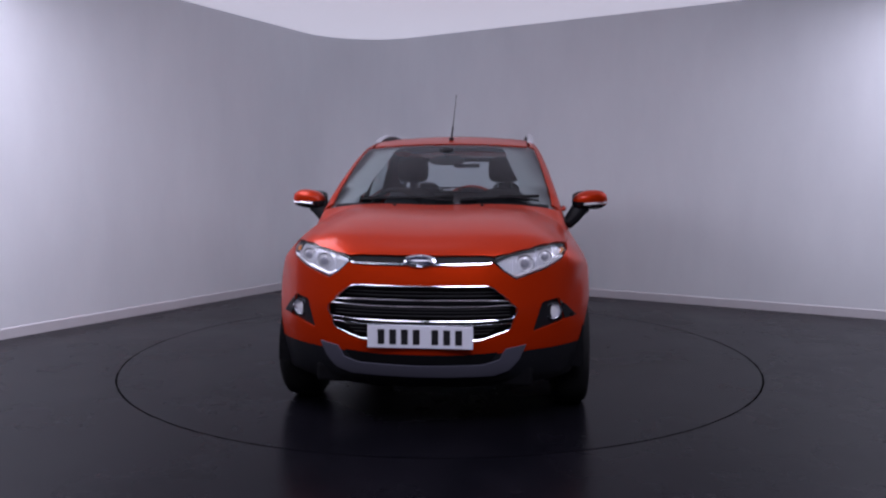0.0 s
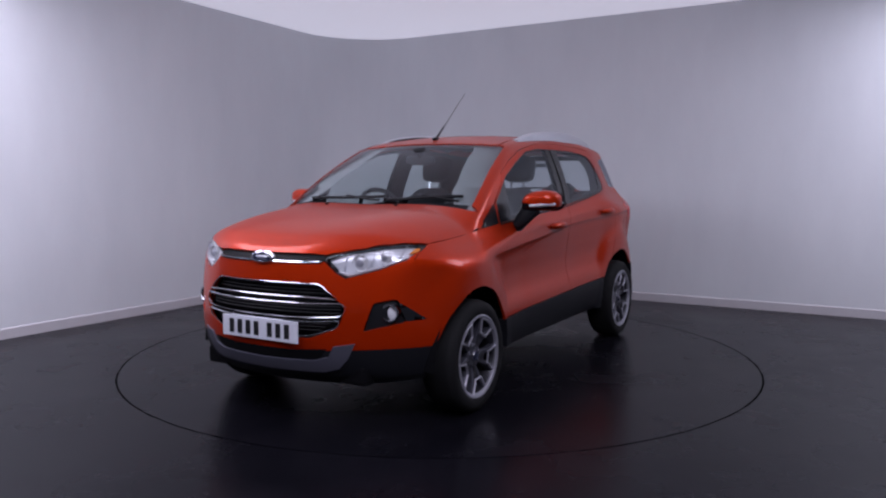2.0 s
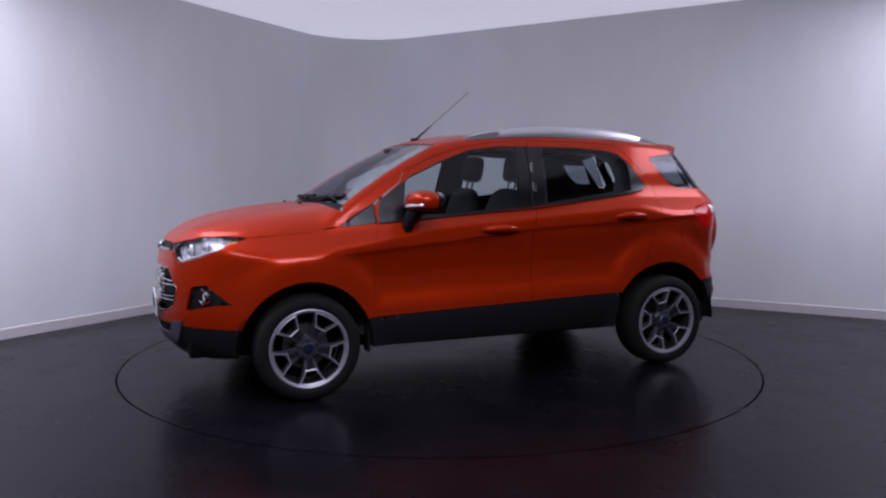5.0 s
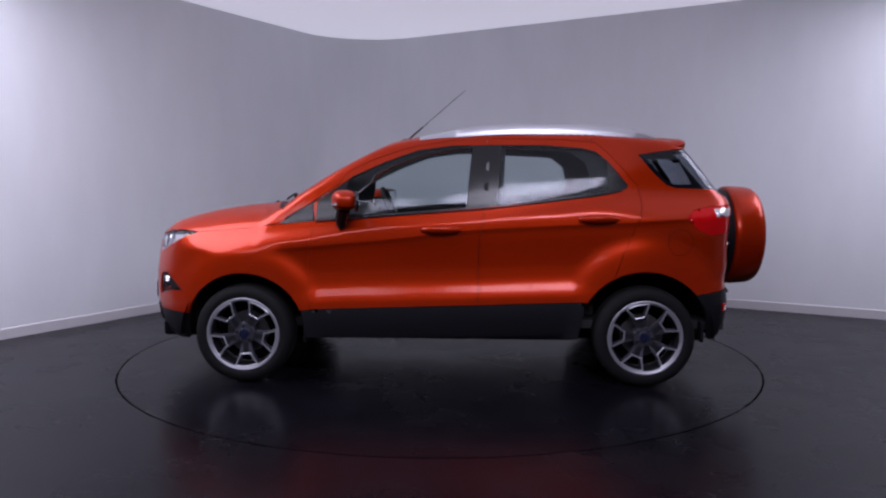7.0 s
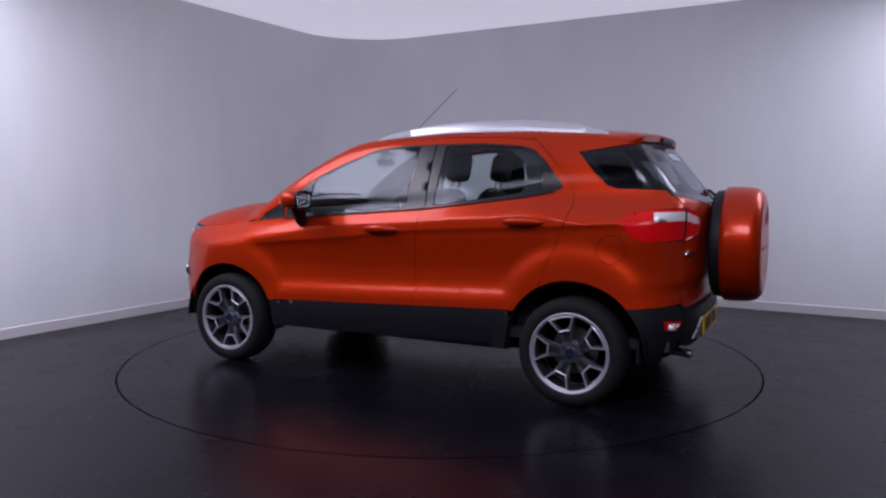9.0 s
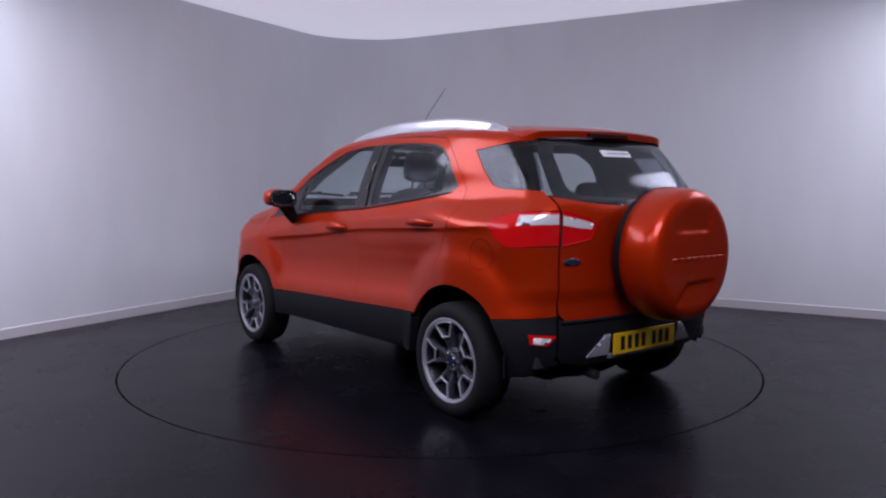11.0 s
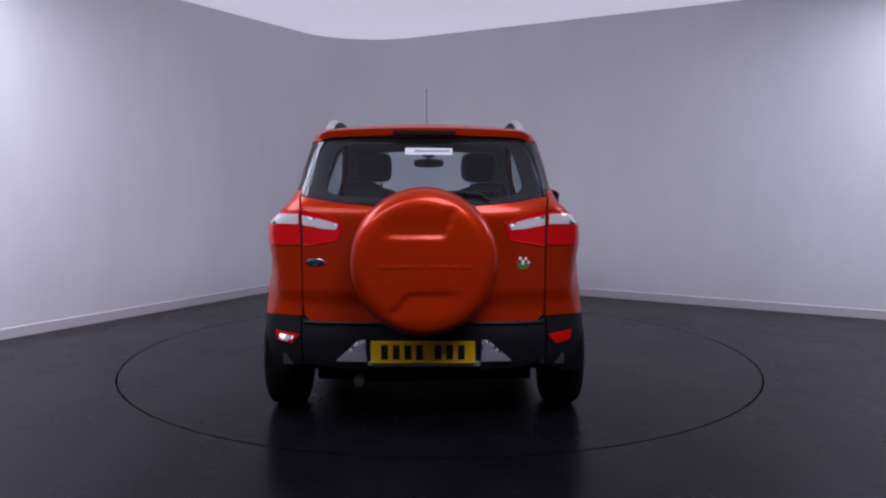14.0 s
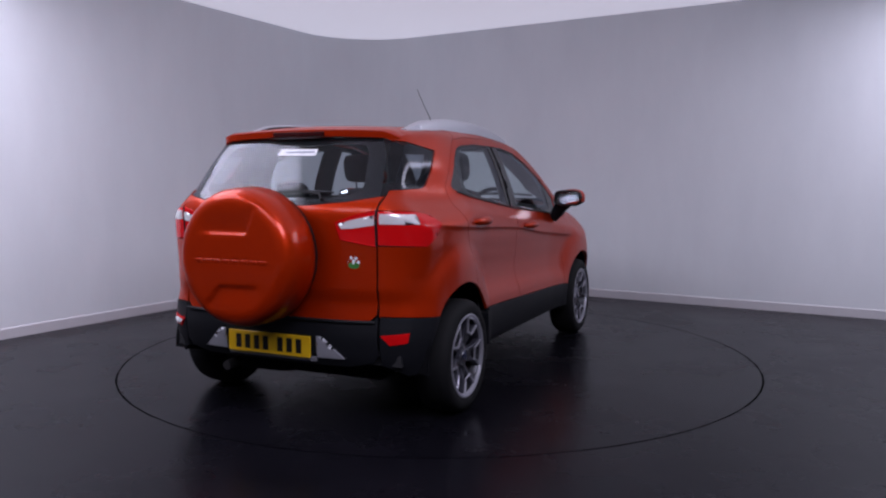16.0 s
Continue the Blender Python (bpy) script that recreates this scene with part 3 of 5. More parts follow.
    fog = rounded([(0.556, 0.526), (0.602, 0.674), (0.692, 0.690), (0.728, 0.572)], 0.015)
    panel("front_bumper", paint, car, "front", face, holes=[hexa, fog, [(-y, z) for y, z in fog]], grid=0.03)
    # black lower bumper
    low = [(y, float(FRONT_SPLIT(y))) for y in np.linspace(0, NOSE_Y, 14)] + [(NOSE_Y, 0.262), (0.60, 0.245), (0.4, 0.240), (0.0, 0.240)]
    low = low + [(-y, z) for y, z in low[::-1][1:-1]]
    panel("lower_bumper", black_plastic, car, "front", low, level=-0.002, rim=0.03)
    cor = as_side(onto("front", [(NOSE_Y, z) for z in np.linspace(0.262, 0.438, 6)]))
    panel("bumper_end", black_plastic, car, "side", cor + [(arch_x(ARCH_F, 0.438, 1), 0.438)] + arc(*ARCH_F, arch_angle(ARCH_F, 0.438, 1), -7, 8)[1:], mirror=True, level=-0.002, rim=0.03)
    # sills
    sill = [(0.874, 0.38), (0.892, 0.462)] + [(x, float(SILL_TOP(x)) - 0.003) for x in np.linspace(0.845, -0.87, 20)] + [(arch_x(ARCH_R, 0.49, 1), 0.49), (-0.848, 0.292), (0.868, 0.292)]
    panel("sill_cladding", black_plastic, car, "side", sill, mirror=True, level=0.004, rim=0.05)
    # tailgate and rear bumper
    gate = [(0.0, 0.578), (0.57, 0.576), (0.604, 0.608)] + [(0.609, z) for z in np.linspace(0.66, 0.955, 8)] + [(0.425, 0.990), (0.405, 1.072), (0.50, 1.106), (0.609, 1.134), (0.622, 1.205), (0.45, 1.176), (0.25, 1.156), (0.0, 1.150)]
    gate = gate + [(-y, z) for y, z in gate[::-1][1:-1]]
    tailgate = panel("tailgate", paint, car, "back", gate, gap=0.002)[0]
    bump_up = [(0.0, 0.570), (0.57, 0.568), (0.612, 0.598)]
    rb = bump_up + [(TAIL_Y, 0.40), (0.58, 0.36), (0.45, 0.335), (0.0, 0.335)]
    rb = rb + [(-y, z) for y, z in rb[::-1][1:-1]]
    panel("rear_bumper", black_plastic, car, "back", rb, level=0.004, rim=0.04)
    cor = as_side(onto("back", [(TAIL_Y, z) for z in np.linspace(0.40, 0.598, 8)]))
    line = cor + [(xa, REAR_SPLIT - 0.002)] + arc(*ARCH_R, arch_angle(ARCH_R, REAR_SPLIT, -1), 182, 8)[1:] + [(-1.72, 0.29), (-1.80, 0.35)]
    panel("bumper_end", black_plastic, car, "side", line, mirror=True, level=0.004, rim=0.03)
    # windows
    panel("windscreen", window_glass, car, "top", WINDSCREEN, level=-0.004, rim=0)
    fg = [(0.650, 1.068), (0.612, 1.280), (0.581, 1.302)] + [(x, z - 0.012) for x, z in DLO_UP[4:7]] + [(-0.185, 1.503), (-0.145, 1.116), (0.301, 1.081)]
    panel("door_glass", window_glass, front_door, "side", fg, mirror=True, level=-0.006, rim=0)
    panel("door_trim", gloss_black, front_door, "side", f_win, mirror=True, level=-0.003, rim=0.0, holes=[fg])
    rg = [(-0.370, 1.502), (-0.340, 1.131), (-0.697, 1.174), (-0.978, 1.211), (-1.035, 1.224), (-1.035, 1.397), (-0.966, 1.456), (-0.877, 1.481), (-0.628, 1.501)]
    panel("door_glass", window_glass, rear_door, "side", rg, mirror=True, level=-0.006, rim=0)
    panel("door_trim", gloss_black, rear_door, "side", r_win, mirror=True, level=-0.003, rim=0.0, holes=[rg])
    pillar = [(-0.295, 1.513), (-0.283, 1.118), (-0.248, 1.114), (-0.258, 1.511)]
    panel("pillar_cover", gloss_black, front_door, "side", pillar, mirror=True, level=0.004, rim=0.006)
    tri = [(1.05, 1.012), (0.828, 1.140), (0.826, 1.028), (1.0, 1.010)]
    panel("pillar_trim", gloss_black, car, "side", tri, mirror=True, level=0.001, rim=0.01)
    qw = [(-1.50, 1.488)] + QUARTER + tail_corner(1.236, 1.488, 10)
    panel("quarter_glass", quarter_dark, car, "side", qw, mirror=True, level=-0.004, rim=0)
    rw = [(0.0, 1.154), (0.25, 1.160), (0.45, 1.180), (0.620, 1.209)] + [(float(tail_half(z)), z) for z in np.linspace(1.24, 1.50, 8)] + [(0.0, 1.515)]
    rw = rw + [(-y, z) for y, z in rw[::-1][1:-1]]
    panel("rear_glass", privacy_glass, tailgate, "back", rw, level=-0.004, rim=0)
    # tail lamps
    panel("tail_lamp", red_lens, car, "side", lampline + tail_corner(1.130, 0.962, 8) + lamplow, mirror=True, level=0.002, rim=0.03)
    tl = [(0.607, 0.958), (0.43, 0.992), (0.408, 1.070), (0.50, 1.104), (0.607, 1.130)]
    panel("tailgate_lamp", red_lens, tailgate, "back", tl, mirror=True, level=0.002, rim=0.03)
    # headlamps
    hl = HEADLAMP
    panel("headlamp", lamp_glass, car, "front", hl, mirror=True, level=0.0, rim=0.0)
    return front_door, rear_door, tailgate


HEADLAMP = rounded([(0.365, 0.884), (0.44, 0.914), (0.54, 0.935), (0.64, 0.953), (0.700, 0.956), (0.730, 0.925), (0.705, 0.884), (0.62, 0.841), (0.473, 0.797), (0.424, 0.829)], 0.012)
FRONT_DOORS, REAR_DOORS, TAILGATE = build_body()


# ---------------------------------------------------------------- small solids
def spot(view, a, b, level=0.0):
    p = onto(view, [(a, b)], level)
    return Vector(p[0]), Vector(normals_at(p)[0])


def blob(cx, cy, cz, rx, ry, rz, power=0.8, u=24, v=14):
    """A rounded box-like solid."""
    bm = bmesh.new()

    def s(t):
        return math.copysign(abs(t) ** power, t)
    rings = []
    for i in range(1, v):
        a = math.pi * i / v - math.pi / 2
        rings.append([bm.verts.new((cx + rx * s(math.cos(a)) * s(math.cos(k * math.tau / u)), cy + ry * s(math.cos(a)) * s(math.sin(k * math.tau / u)), cz + rz * s(math.sin(a)))) for k in range(u)])
    lo, hi = bm.verts.new((cx, cy, cz - rz)), bm.verts.new((cx, cy, cz + rz))
    for p, q in zip(rings, rings[1:]):
        for k in range(u):
            bm.faces.new((p[k], p[(k + 1) % u], q[(k + 1) % u], q[k]))
    for k in range(u):
        bm.faces.new((lo, rings[0][(k + 1) % u], rings[0][k]))
        bm.faces.new((hi, rings[-1][k], rings[-1][(k + 1) % u]))
    return bm


def facing(point, normal):
    """A pose at point whose y axis is normal."""
    n = Vector(normal).normalized()
    x = Vector((0, 0, 1)).cross(n)
    x = x.normalized() if x.length > 1e-3 else Vector((1, 0, 0))
    z = x.cross(n)
    m = Matrix((x, n, z)).transposed().to_4x4()
    m.translation = point
    return m


def flip(bm):
    bm.transform(Matrix.Diagonal((1, -1, 1, 1)))
    bmesh.ops.reverse_faces(bm, faces=bm.faces)
    return bm


def both(make, name, mat, parent, label="", **how):
    """One part on each side of the car."""
    first, second = parent if isinstance(parent, list) else (parent, parent)
    return [part(name, make(), mat, first, label, **how), part(name, flip(make()), mat, second, label, **how)]


def disc_at(point, normal, profile, sides=32):
    bm = lathe(profile, sides)
    bm.transform(facing(point, normal))
    return bm


def oval(w, h, depth, sides=36):
    """An oval button, w by h, facing +y."""
    bm = lathe([(0.0, depth), (0.86, depth), (0.96, depth * 0.75), (1.0, 0.0), (0.0, 0.0)], sides)
    bm.transform(Matrix.Diagonal((w / 2, 1, h / 2, 1)))
    return bm


# ---------------------------------------------------------------- wheels
def build_wheel():
    """A wheel about the y axis, with its outer face towards +y."""
    w = new("wheel")
    prof = [(0.222, -0.10), (0.245, -0.103), (0.285, -0.100), (0.304, -0.085), (0.312, -0.06), (0.314, 0.0), (0.312, 0.06), (0.304, 0.085), (0.285, 0.100), (0.262, 0.104), (0.245, 0.102), (0.232, 0.095), (0.222, 0.085)]
    part("tyre", lathe(prof, 64), rubber, w, smooth=True, angle=1.2)
    part("rim", lathe([(0.212, 0.080), (0.214, 0.090), (0.231, 0.095), (0.233, 0.099), (0.226, 0.101), (0.214, 0.096), (0.211, 0.088), (0.212, 0.080)], 64), alloy, w, "machined alloy rim", smooth=True)
    part("barrel", lathe([(0.225, 0.084), (0.210, 0.078), (0.202, 0.06), (0.198, 0.0), (0.205, -0.06), (0.225, -0.09)], 64), alloy_dark, w, "dark inner barrel of the rim", smooth=True)
    part("back_plate", lathe([(0.0, -0.05), (0.20, -0.05)], 40), under_dark, w)
    part("brake_disc", lathe([(0.0, -0.035), (0.135, -0.035), (0.135, -0.02), (0.0, -0.02)], 40), brake, w, smooth=True)
    part("hub", lathe([(0.0, 0.074), (0.030, 0.074), (0.036, 0.068), (0.062, 0.066), (0.072, 0.055), (0.074, 0.02), (0.0, 0.02)], 40), alloy_grey, w, smooth=True)
    part("hub_cap", lathe([(0.0, 0.081), (0.026, 0.080), (0.030, 0.073), (0.0, 0.073)], 30), badge_blue, w, smooth=True)

    def bar(rows, base, turn):
        """A tapering bar; rows of radius, angle, half width and height."""
        bm, rings = bmesh.new(), []
        for r, a, wd, y in rows:
            c = Vector((math.cos(math.radians(a)), 0, math.sin(math.radians(a)))) * r
            t = Vector((-math.sin(math.radians(a)), 0, math.cos(math.radians(a))))
            rings.append([bm.verts.new(c + t * q + Vector((0, yy, 0))) for q, yy in ((-wd, y - base), (wd, y - base), (wd, y - 0.004), (wd * 0.7, y), (-wd * 0.7, y), (-wd, y - 0.004))])
        for p, q in zip(rings, rings[1:]):
            for j in range(6):
                bm.faces.new((p[j], p[(j + 1) % 6], q[(j + 1) % 6], q[j]))
        bm.faces.new(rings[0]), bm.faces.new(rings[-1][::-1])
        bm.transform(turn)
        return bm
    for k in range(5):
        turn = Matrix.Rotation(math.radians(72 * k + 90), 4, "Y")
        for s in (-1, 1):
            part("spoke", bar(((0.058, 16 * s, 0.012, 0.058), (0.105, 15 * s, 0.012, 0.068), (0.150, 15.5 * s, 0.011, 0.078), (0.212, 19.5 * s, 0.010, 0.083)), 0.034, turn), alloy_grey, w)
            part("spoke_face", bar(((0.126, 13.5 * s, 0.0050, 0.087), (0.150, 15.0 * s, 0.0050, 0.0910), (0.213, 19.8 * s, 0.0052, 0.0955)), 0.008, turn), alloy, w)
        part("bolt", disc_at(Matrix.Rotation(math.radians(72 * k + 126), 4, "Y") @ Vector((0.050, 0.064, 0)), (0, 1, 0), [(0.0, 0.012), (0.007, 0.012), (0.009, 0.0)], 10), chrome, w)
        inner = [turn @ Vector((0.128, 0.085, 0.128 * math.tan(math.radians(a)))) for a in (-14, -7, 0, 7, 14)]
        part("spoke_face", tube(inner, 0.0056, 6), alloy, w)
        outer = [turn @ Vector((0.209 * math.cos(math.radians(a)), 0.092, 0.209 * math.sin(math.radians(a)))) for a in range(-20, 21, 5)]
        part("spoke_face", tube(outer, 0.0052, 6), alloy, w)
        web = bmesh.new()
        box(web, 0.060, 0.124, 0.040, 0.066, -0.018, 0.018, 0.004)
        web.transform(turn)
        part("web", web, alloy_dark, w)
    return w


WHEEL_Y = 0.772
wheel = build_wheel()
for x, y, spin, turned in ((1.26, WHEEL_Y, 5, 0), (-1.26, WHEEL_Y, -22, 0), (1.26, -WHEEL_Y, 30, 180), (-1.26, -WHEEL_Y, 12, 180)):
    m = pose(x, y, 0.314, 0, 0, turned) @ pose(0, 0, 0, 0, spin, 0)
    if x > 0 and y > 0:
        w = wheel
        w.matrix_basis = m
    else:
        w = copy_thing(wheel, m)
    w.parent = car


# ---------------------------------------------------------------- underside
def build_underside():
    bm = bmesh.new()
    box(bm, -1.70, 1.90, -0.56, 0.56, 0.24, 0.34, 0.02)
    box(bm, -0.84, 0.84, -0.74, 0.74, 0.27, 0.34, 0.01)
    part("floor_pan", bm, under_dark, car)
    for x, r in ((1.26, 0.415), (-1.26, 0.435)):
        for s in (1, -1):
            bm = bmesh.new()
            n, y0, y1 = 24, 0.50 * s, 0.83 * s
            a = [bm.verts.new((x + r * math.cos(math.pi * k / n - 0.0), y0, 0.30 + r * math.sin(math.pi * k / n))) for k in range(n + 1)]
            b = [bm.verts.new((v.co.x, y1, v.co.z)) for v in a]
            for k in range(n):
                bm.faces.new((a[k], a[k + 1], b[k + 1], b[k]))
            bm.faces.new(a)
            part("wheel_housing", bm, under_dark, car)


build_underside()


# ---------------------------------------------------------------- front of the car
def build_front():
    hexa = rounded([(-0.50, 0.650), (-0.36, 0.780), (0.36, 0.780), (0.50, 0.650), (0.46, 0.535), (0.31, 0.476), (-0.31, 0.476), (-0.46, 0.535)], 0.03)
    grille = panel("grille", under_dark, car, "front", hexa, level=-0.055, rim=0.0, label="black slatted grille with chrome surrounds")[0]
    for z in (0.748, 0.731, 0.714, 0.632, 0.615, 0.648, 0.560, 0.543, 0.526):
        w = 0.33 + 0.11 * min(1, (0.77 - z) / 0.10) - 0.12 * max(0, (0.60 - z) / 0.09)
        pts = onto("front", [(y, z) for y in np.linspace(-w, w, 22)], -0.035)
        part("slat", tube(pts, 0.0045, 5), ink, grille)
    tiers = (
        [(-0.450, 0.688), (-0.345, 0.764), (0.345, 0.764), (0.450, 0.688), (0.30, 0.695), (-0.30, 0.695)],
        [(-0.462, 0.668), (-0.484, 0.645), (-0.462, 0.602), (-0.30, 0.594), (0.30, 0.594), (0.462, 0.602), (0.484, 0.645), (0.462, 0.668), (0.30, 0.664), (-0.30, 0.664)],
        [(-0.455, 0.580), (-0.440, 0.545), (-0.30, 0.498), (0.30, 0.498), (0.440, 0.545), (0.455, 0.580), (0.30, 0.573), (-0.30, 0.573)],
    )
    for tier in tiers:
        line = onto("front", dense(rounded(tier, 0.025, 3), 0.02), -0.004)
        part("chrome_surround", tube(line, 0.0042, 7, closed=True), chrome, grille, "bright chrome grille surround", smooth=True)
    # upper slot, chrome bar and badge
    slot = [(-0.365, 0.905), (-0.35, 0.862), (0.35, 0.862), (0.365, 0.905), (0.30, 0.916), (-0.30, 0.916)]
    upper = panel("upper_grille", ink, car, "front", slot, level=-0.016, rim=0.0)[0]
    bar = onto("front", dense(rounded([(-0.362, 0.902), (-0.346, 0.872), (-0.20, 0.869), (0.20, 0.869), (0.346, 0.872), (0.362, 0.902)], 0.01, 3)[4:-4], 0.02, closed=False), 0.001)
    part("chrome_bar", tube(bar, 0.008, 7), chrome, upper, smooth=True)
    p, n = spot("front", 0.0, 0.886, 0.004)
    for name, mat, w, h, d in (("badge", chrome, 0.165, 0.070, 0.010), ("badge_face", badge_blue, 0.143, 0.052, 0.0125)):
        bm = oval(w, h, d)
        bm.transform(facing(p, n))
        part(name, bm, mat, car, "oval chrome badge" if name == "badge" else "", smooth=True)
    bm = oval(0.090, 0.007, 0.0134, 20)
    bm.transform(facing(p, n))
    part("badge_mark", bm, silver, car, smooth=True)
    # number plate with bars in place of characters
    build_plate(2.066, 0.006, 0.518, 0, white_plate, "white front number plate with dark bars")
    # skid plate under the bumper
    skid = [(0.525, 0.466), (0.425, 0.450), (0.395, 0.395), (0.32, 0.372), (0.0, 0.366)]
    low = [(0.0, 0.306), (0.36, 0.310), (0.44, 0.335), (0.49, 0.390)]
    line = skid + [(-y, z) for y, z in skid[::-1][1:]] + [(-y, z) for y, z in low[::-1]] + low[1:]
    panel("skid_plate", skid_grey, car, "front", line, level=0.010, rim=0.02, label="grey painted bumper skid plate")
    intake = [(0.385, 0.436), (0.352, 0.392), (0.30, 0.374), (0.0, 0.368)]
    intake = intake + [(-y, z) for y, z in intake[::-1][1:]] + [(-0.2, 0.425), (0.2, 0.425)]
    panel("lower_intake", under_dark, car, "front", intake, level=0.001, rim=0.0)
    # headlamps: bowl, lens, inner strip, amber corner
    bezel = panel("headlamp_bezel", gloss_black, car, "front", shrink(dense(HEADLAMP, 0.02), -0.010), mirror=True, level=-0.012, rim=0.03, holes=[HEADLAMP])
    bowls = panel("headlamp_bowl", reflector, car, "front", shrink(dense(HEADLAMP, 0.02), -0.006), mirror=True, level=-0.045, rim=0.0)
    for s, bowl in zip((1, -1), bowls):
        for y, z, r in ((0.515, 0.868, 0.042), (0.615, 0.895, 0.034)):
            p, n = spot("front", y, z, -0.036)
            bm = disc_at((p.x, s * p.y, p.z), (1, 0.12 * s, 0), [(0.0, 0.012), (r * 0.5, 0.010), (r * 0.86, 0.0), (r, 0.012), (r * 1.10, 0.0)])
            part("projector_lens", bm, clear_white, bowl, smooth=True)
            bm = disc_at((p.x + 0.004, s * p.y, p.z), (1, 0.12 * s, 0), [(0.0, 0.022), (r * 0.35, 0.018), (r * 0.6, 0.0)])
            part("bulb_shield", bm, matt_silver, bowl, smooth=True)
        for (a, b) in (((0.45, 0.816), (0.45, 0.905)), ((0.565, 0.845), (0.57, 0.930)), ((0.665, 0.885), (0.668, 0.945))):
            q = onto("front", [a, b], -0.030)
            part("divider", tube([(x, s * y, z) for x, y, z in q], 0.003, 6), silver, bowl)
        q = onto("front", dense([(0.43, 0.826), (0.476, 0.808), (0.62, 0.852), (0.70, 0.892)], 0.03, closed=False), -0.018)
        part("light_strip", tube([(x, s * y, z) for x, y, z in q], 0.008, 6), clear_white, bowl, smooth=True)
    panel("amber_lens", amber, car, "front", [(0.700, 0.908), (0.718, 0.916), (0.718, 0.932), (0.703, 0.934)], mirror=True, level=-0.020, rim=0.01)
    # fog lamps
    fog = rounded([(0.550, 0.520), (0.598, 0.680), (0.696, 0.696), (0.728, 0.568)], 0.012)
    panel("fog_housing", black_plastic, car, "front", fog, mirror=True, level=-0.022, rim=0.0)
    p, n = spot("front", 0.655, 0.618, -0.030)
    n = Vector((0.95, 0.30, 0.0))
    both(lambda: disc_at(p, n, [(0.030, 0.004), (0.038, 0.022), (0.048, 0.020), (0.050, -0.01)]), "fog_ring", chrome, car, smooth=True)
    both(lambda: disc_at(p, n, [(0.0, 0.014), (0.020, 0.011), (0.038, 0.003), (0.0, 0.002)]), "fog_lens", reflector, car, smooth=True)
    back = as_side(onto("front", [(0.722, 0.576), (0.711, 0.612), (0.700, 0.650), (0.692, 0.676)]))
    panel("fog_surround", black_plastic, car, "side", back + [(back[0][0] - 0.095, 0.580)], mirror=True, level=0.0025, rim=0.004)
    # washer jets and wipers
    for s in (-0.262, 0.262):
        q, n = spot("top", 1.18, s)
        part("washer_jet", blob(q.x, q.y, q.z + 0.004, 0.012, 0.010, 0.007), black_plastic, car, smooth=True)
    for a, b, lift in ((-0.50, 0.08, 1), (0.12, 0.60, 1)):
        ys = np.linspace(a, b, 12)
        line = onto("top", [(1.082 - 0.20 * y * y - 0.040 * (y - a) / (b - a), y) for y in ys], 0.008)
        w = part("wiper", tube(line, 0.011, 6), ink, car)
        arm = onto("top", [(1.10 - 0.20 * y * y - 0.05 * k, y) for k, y in zip(np.linspace(0, 1, 6), np.linspace(b, (a + b) / 2, 6))], 0.014)
        part("wiper_arm", tube(arm, 0.007, 6), ink, w)
    cowl = [(1.15 - 0.18 * y * y, y) for y in np.linspace(-0.66, 0.66, 20)] + [(1.085 - 0.20 * y * y, y) for y in np.linspace(0.66, -0.66, 20)]
    panel("cowl", black_plastic, car, "top", cowl, level=-0.012, rim=0.0)


def build_plate(x, y, z, turn, mat, label):
    """A number plate; bars stand for its characters."""
    m = pose(x, y, z, 0, 0, turn)
    bm = box(bmesh.new(), -0.006, 0.004, -0.26, 0.26, -0.0555, 0.0555, 0.0025)
    bm.transform(m)
    plate = part("number_plate", bm, mat, car, label)
    first = -0.192
    for k in range(7):
        c = first + 0.058 * k + (0.034 if k > 3 else 0.0)
        bm = box(bmesh.new(), 0.004, 0.0055, c - 0.017, c + 0.017, -0.037, 0.037)
        bm.transform(m)
        part("character_bar", bm, ink, plate)


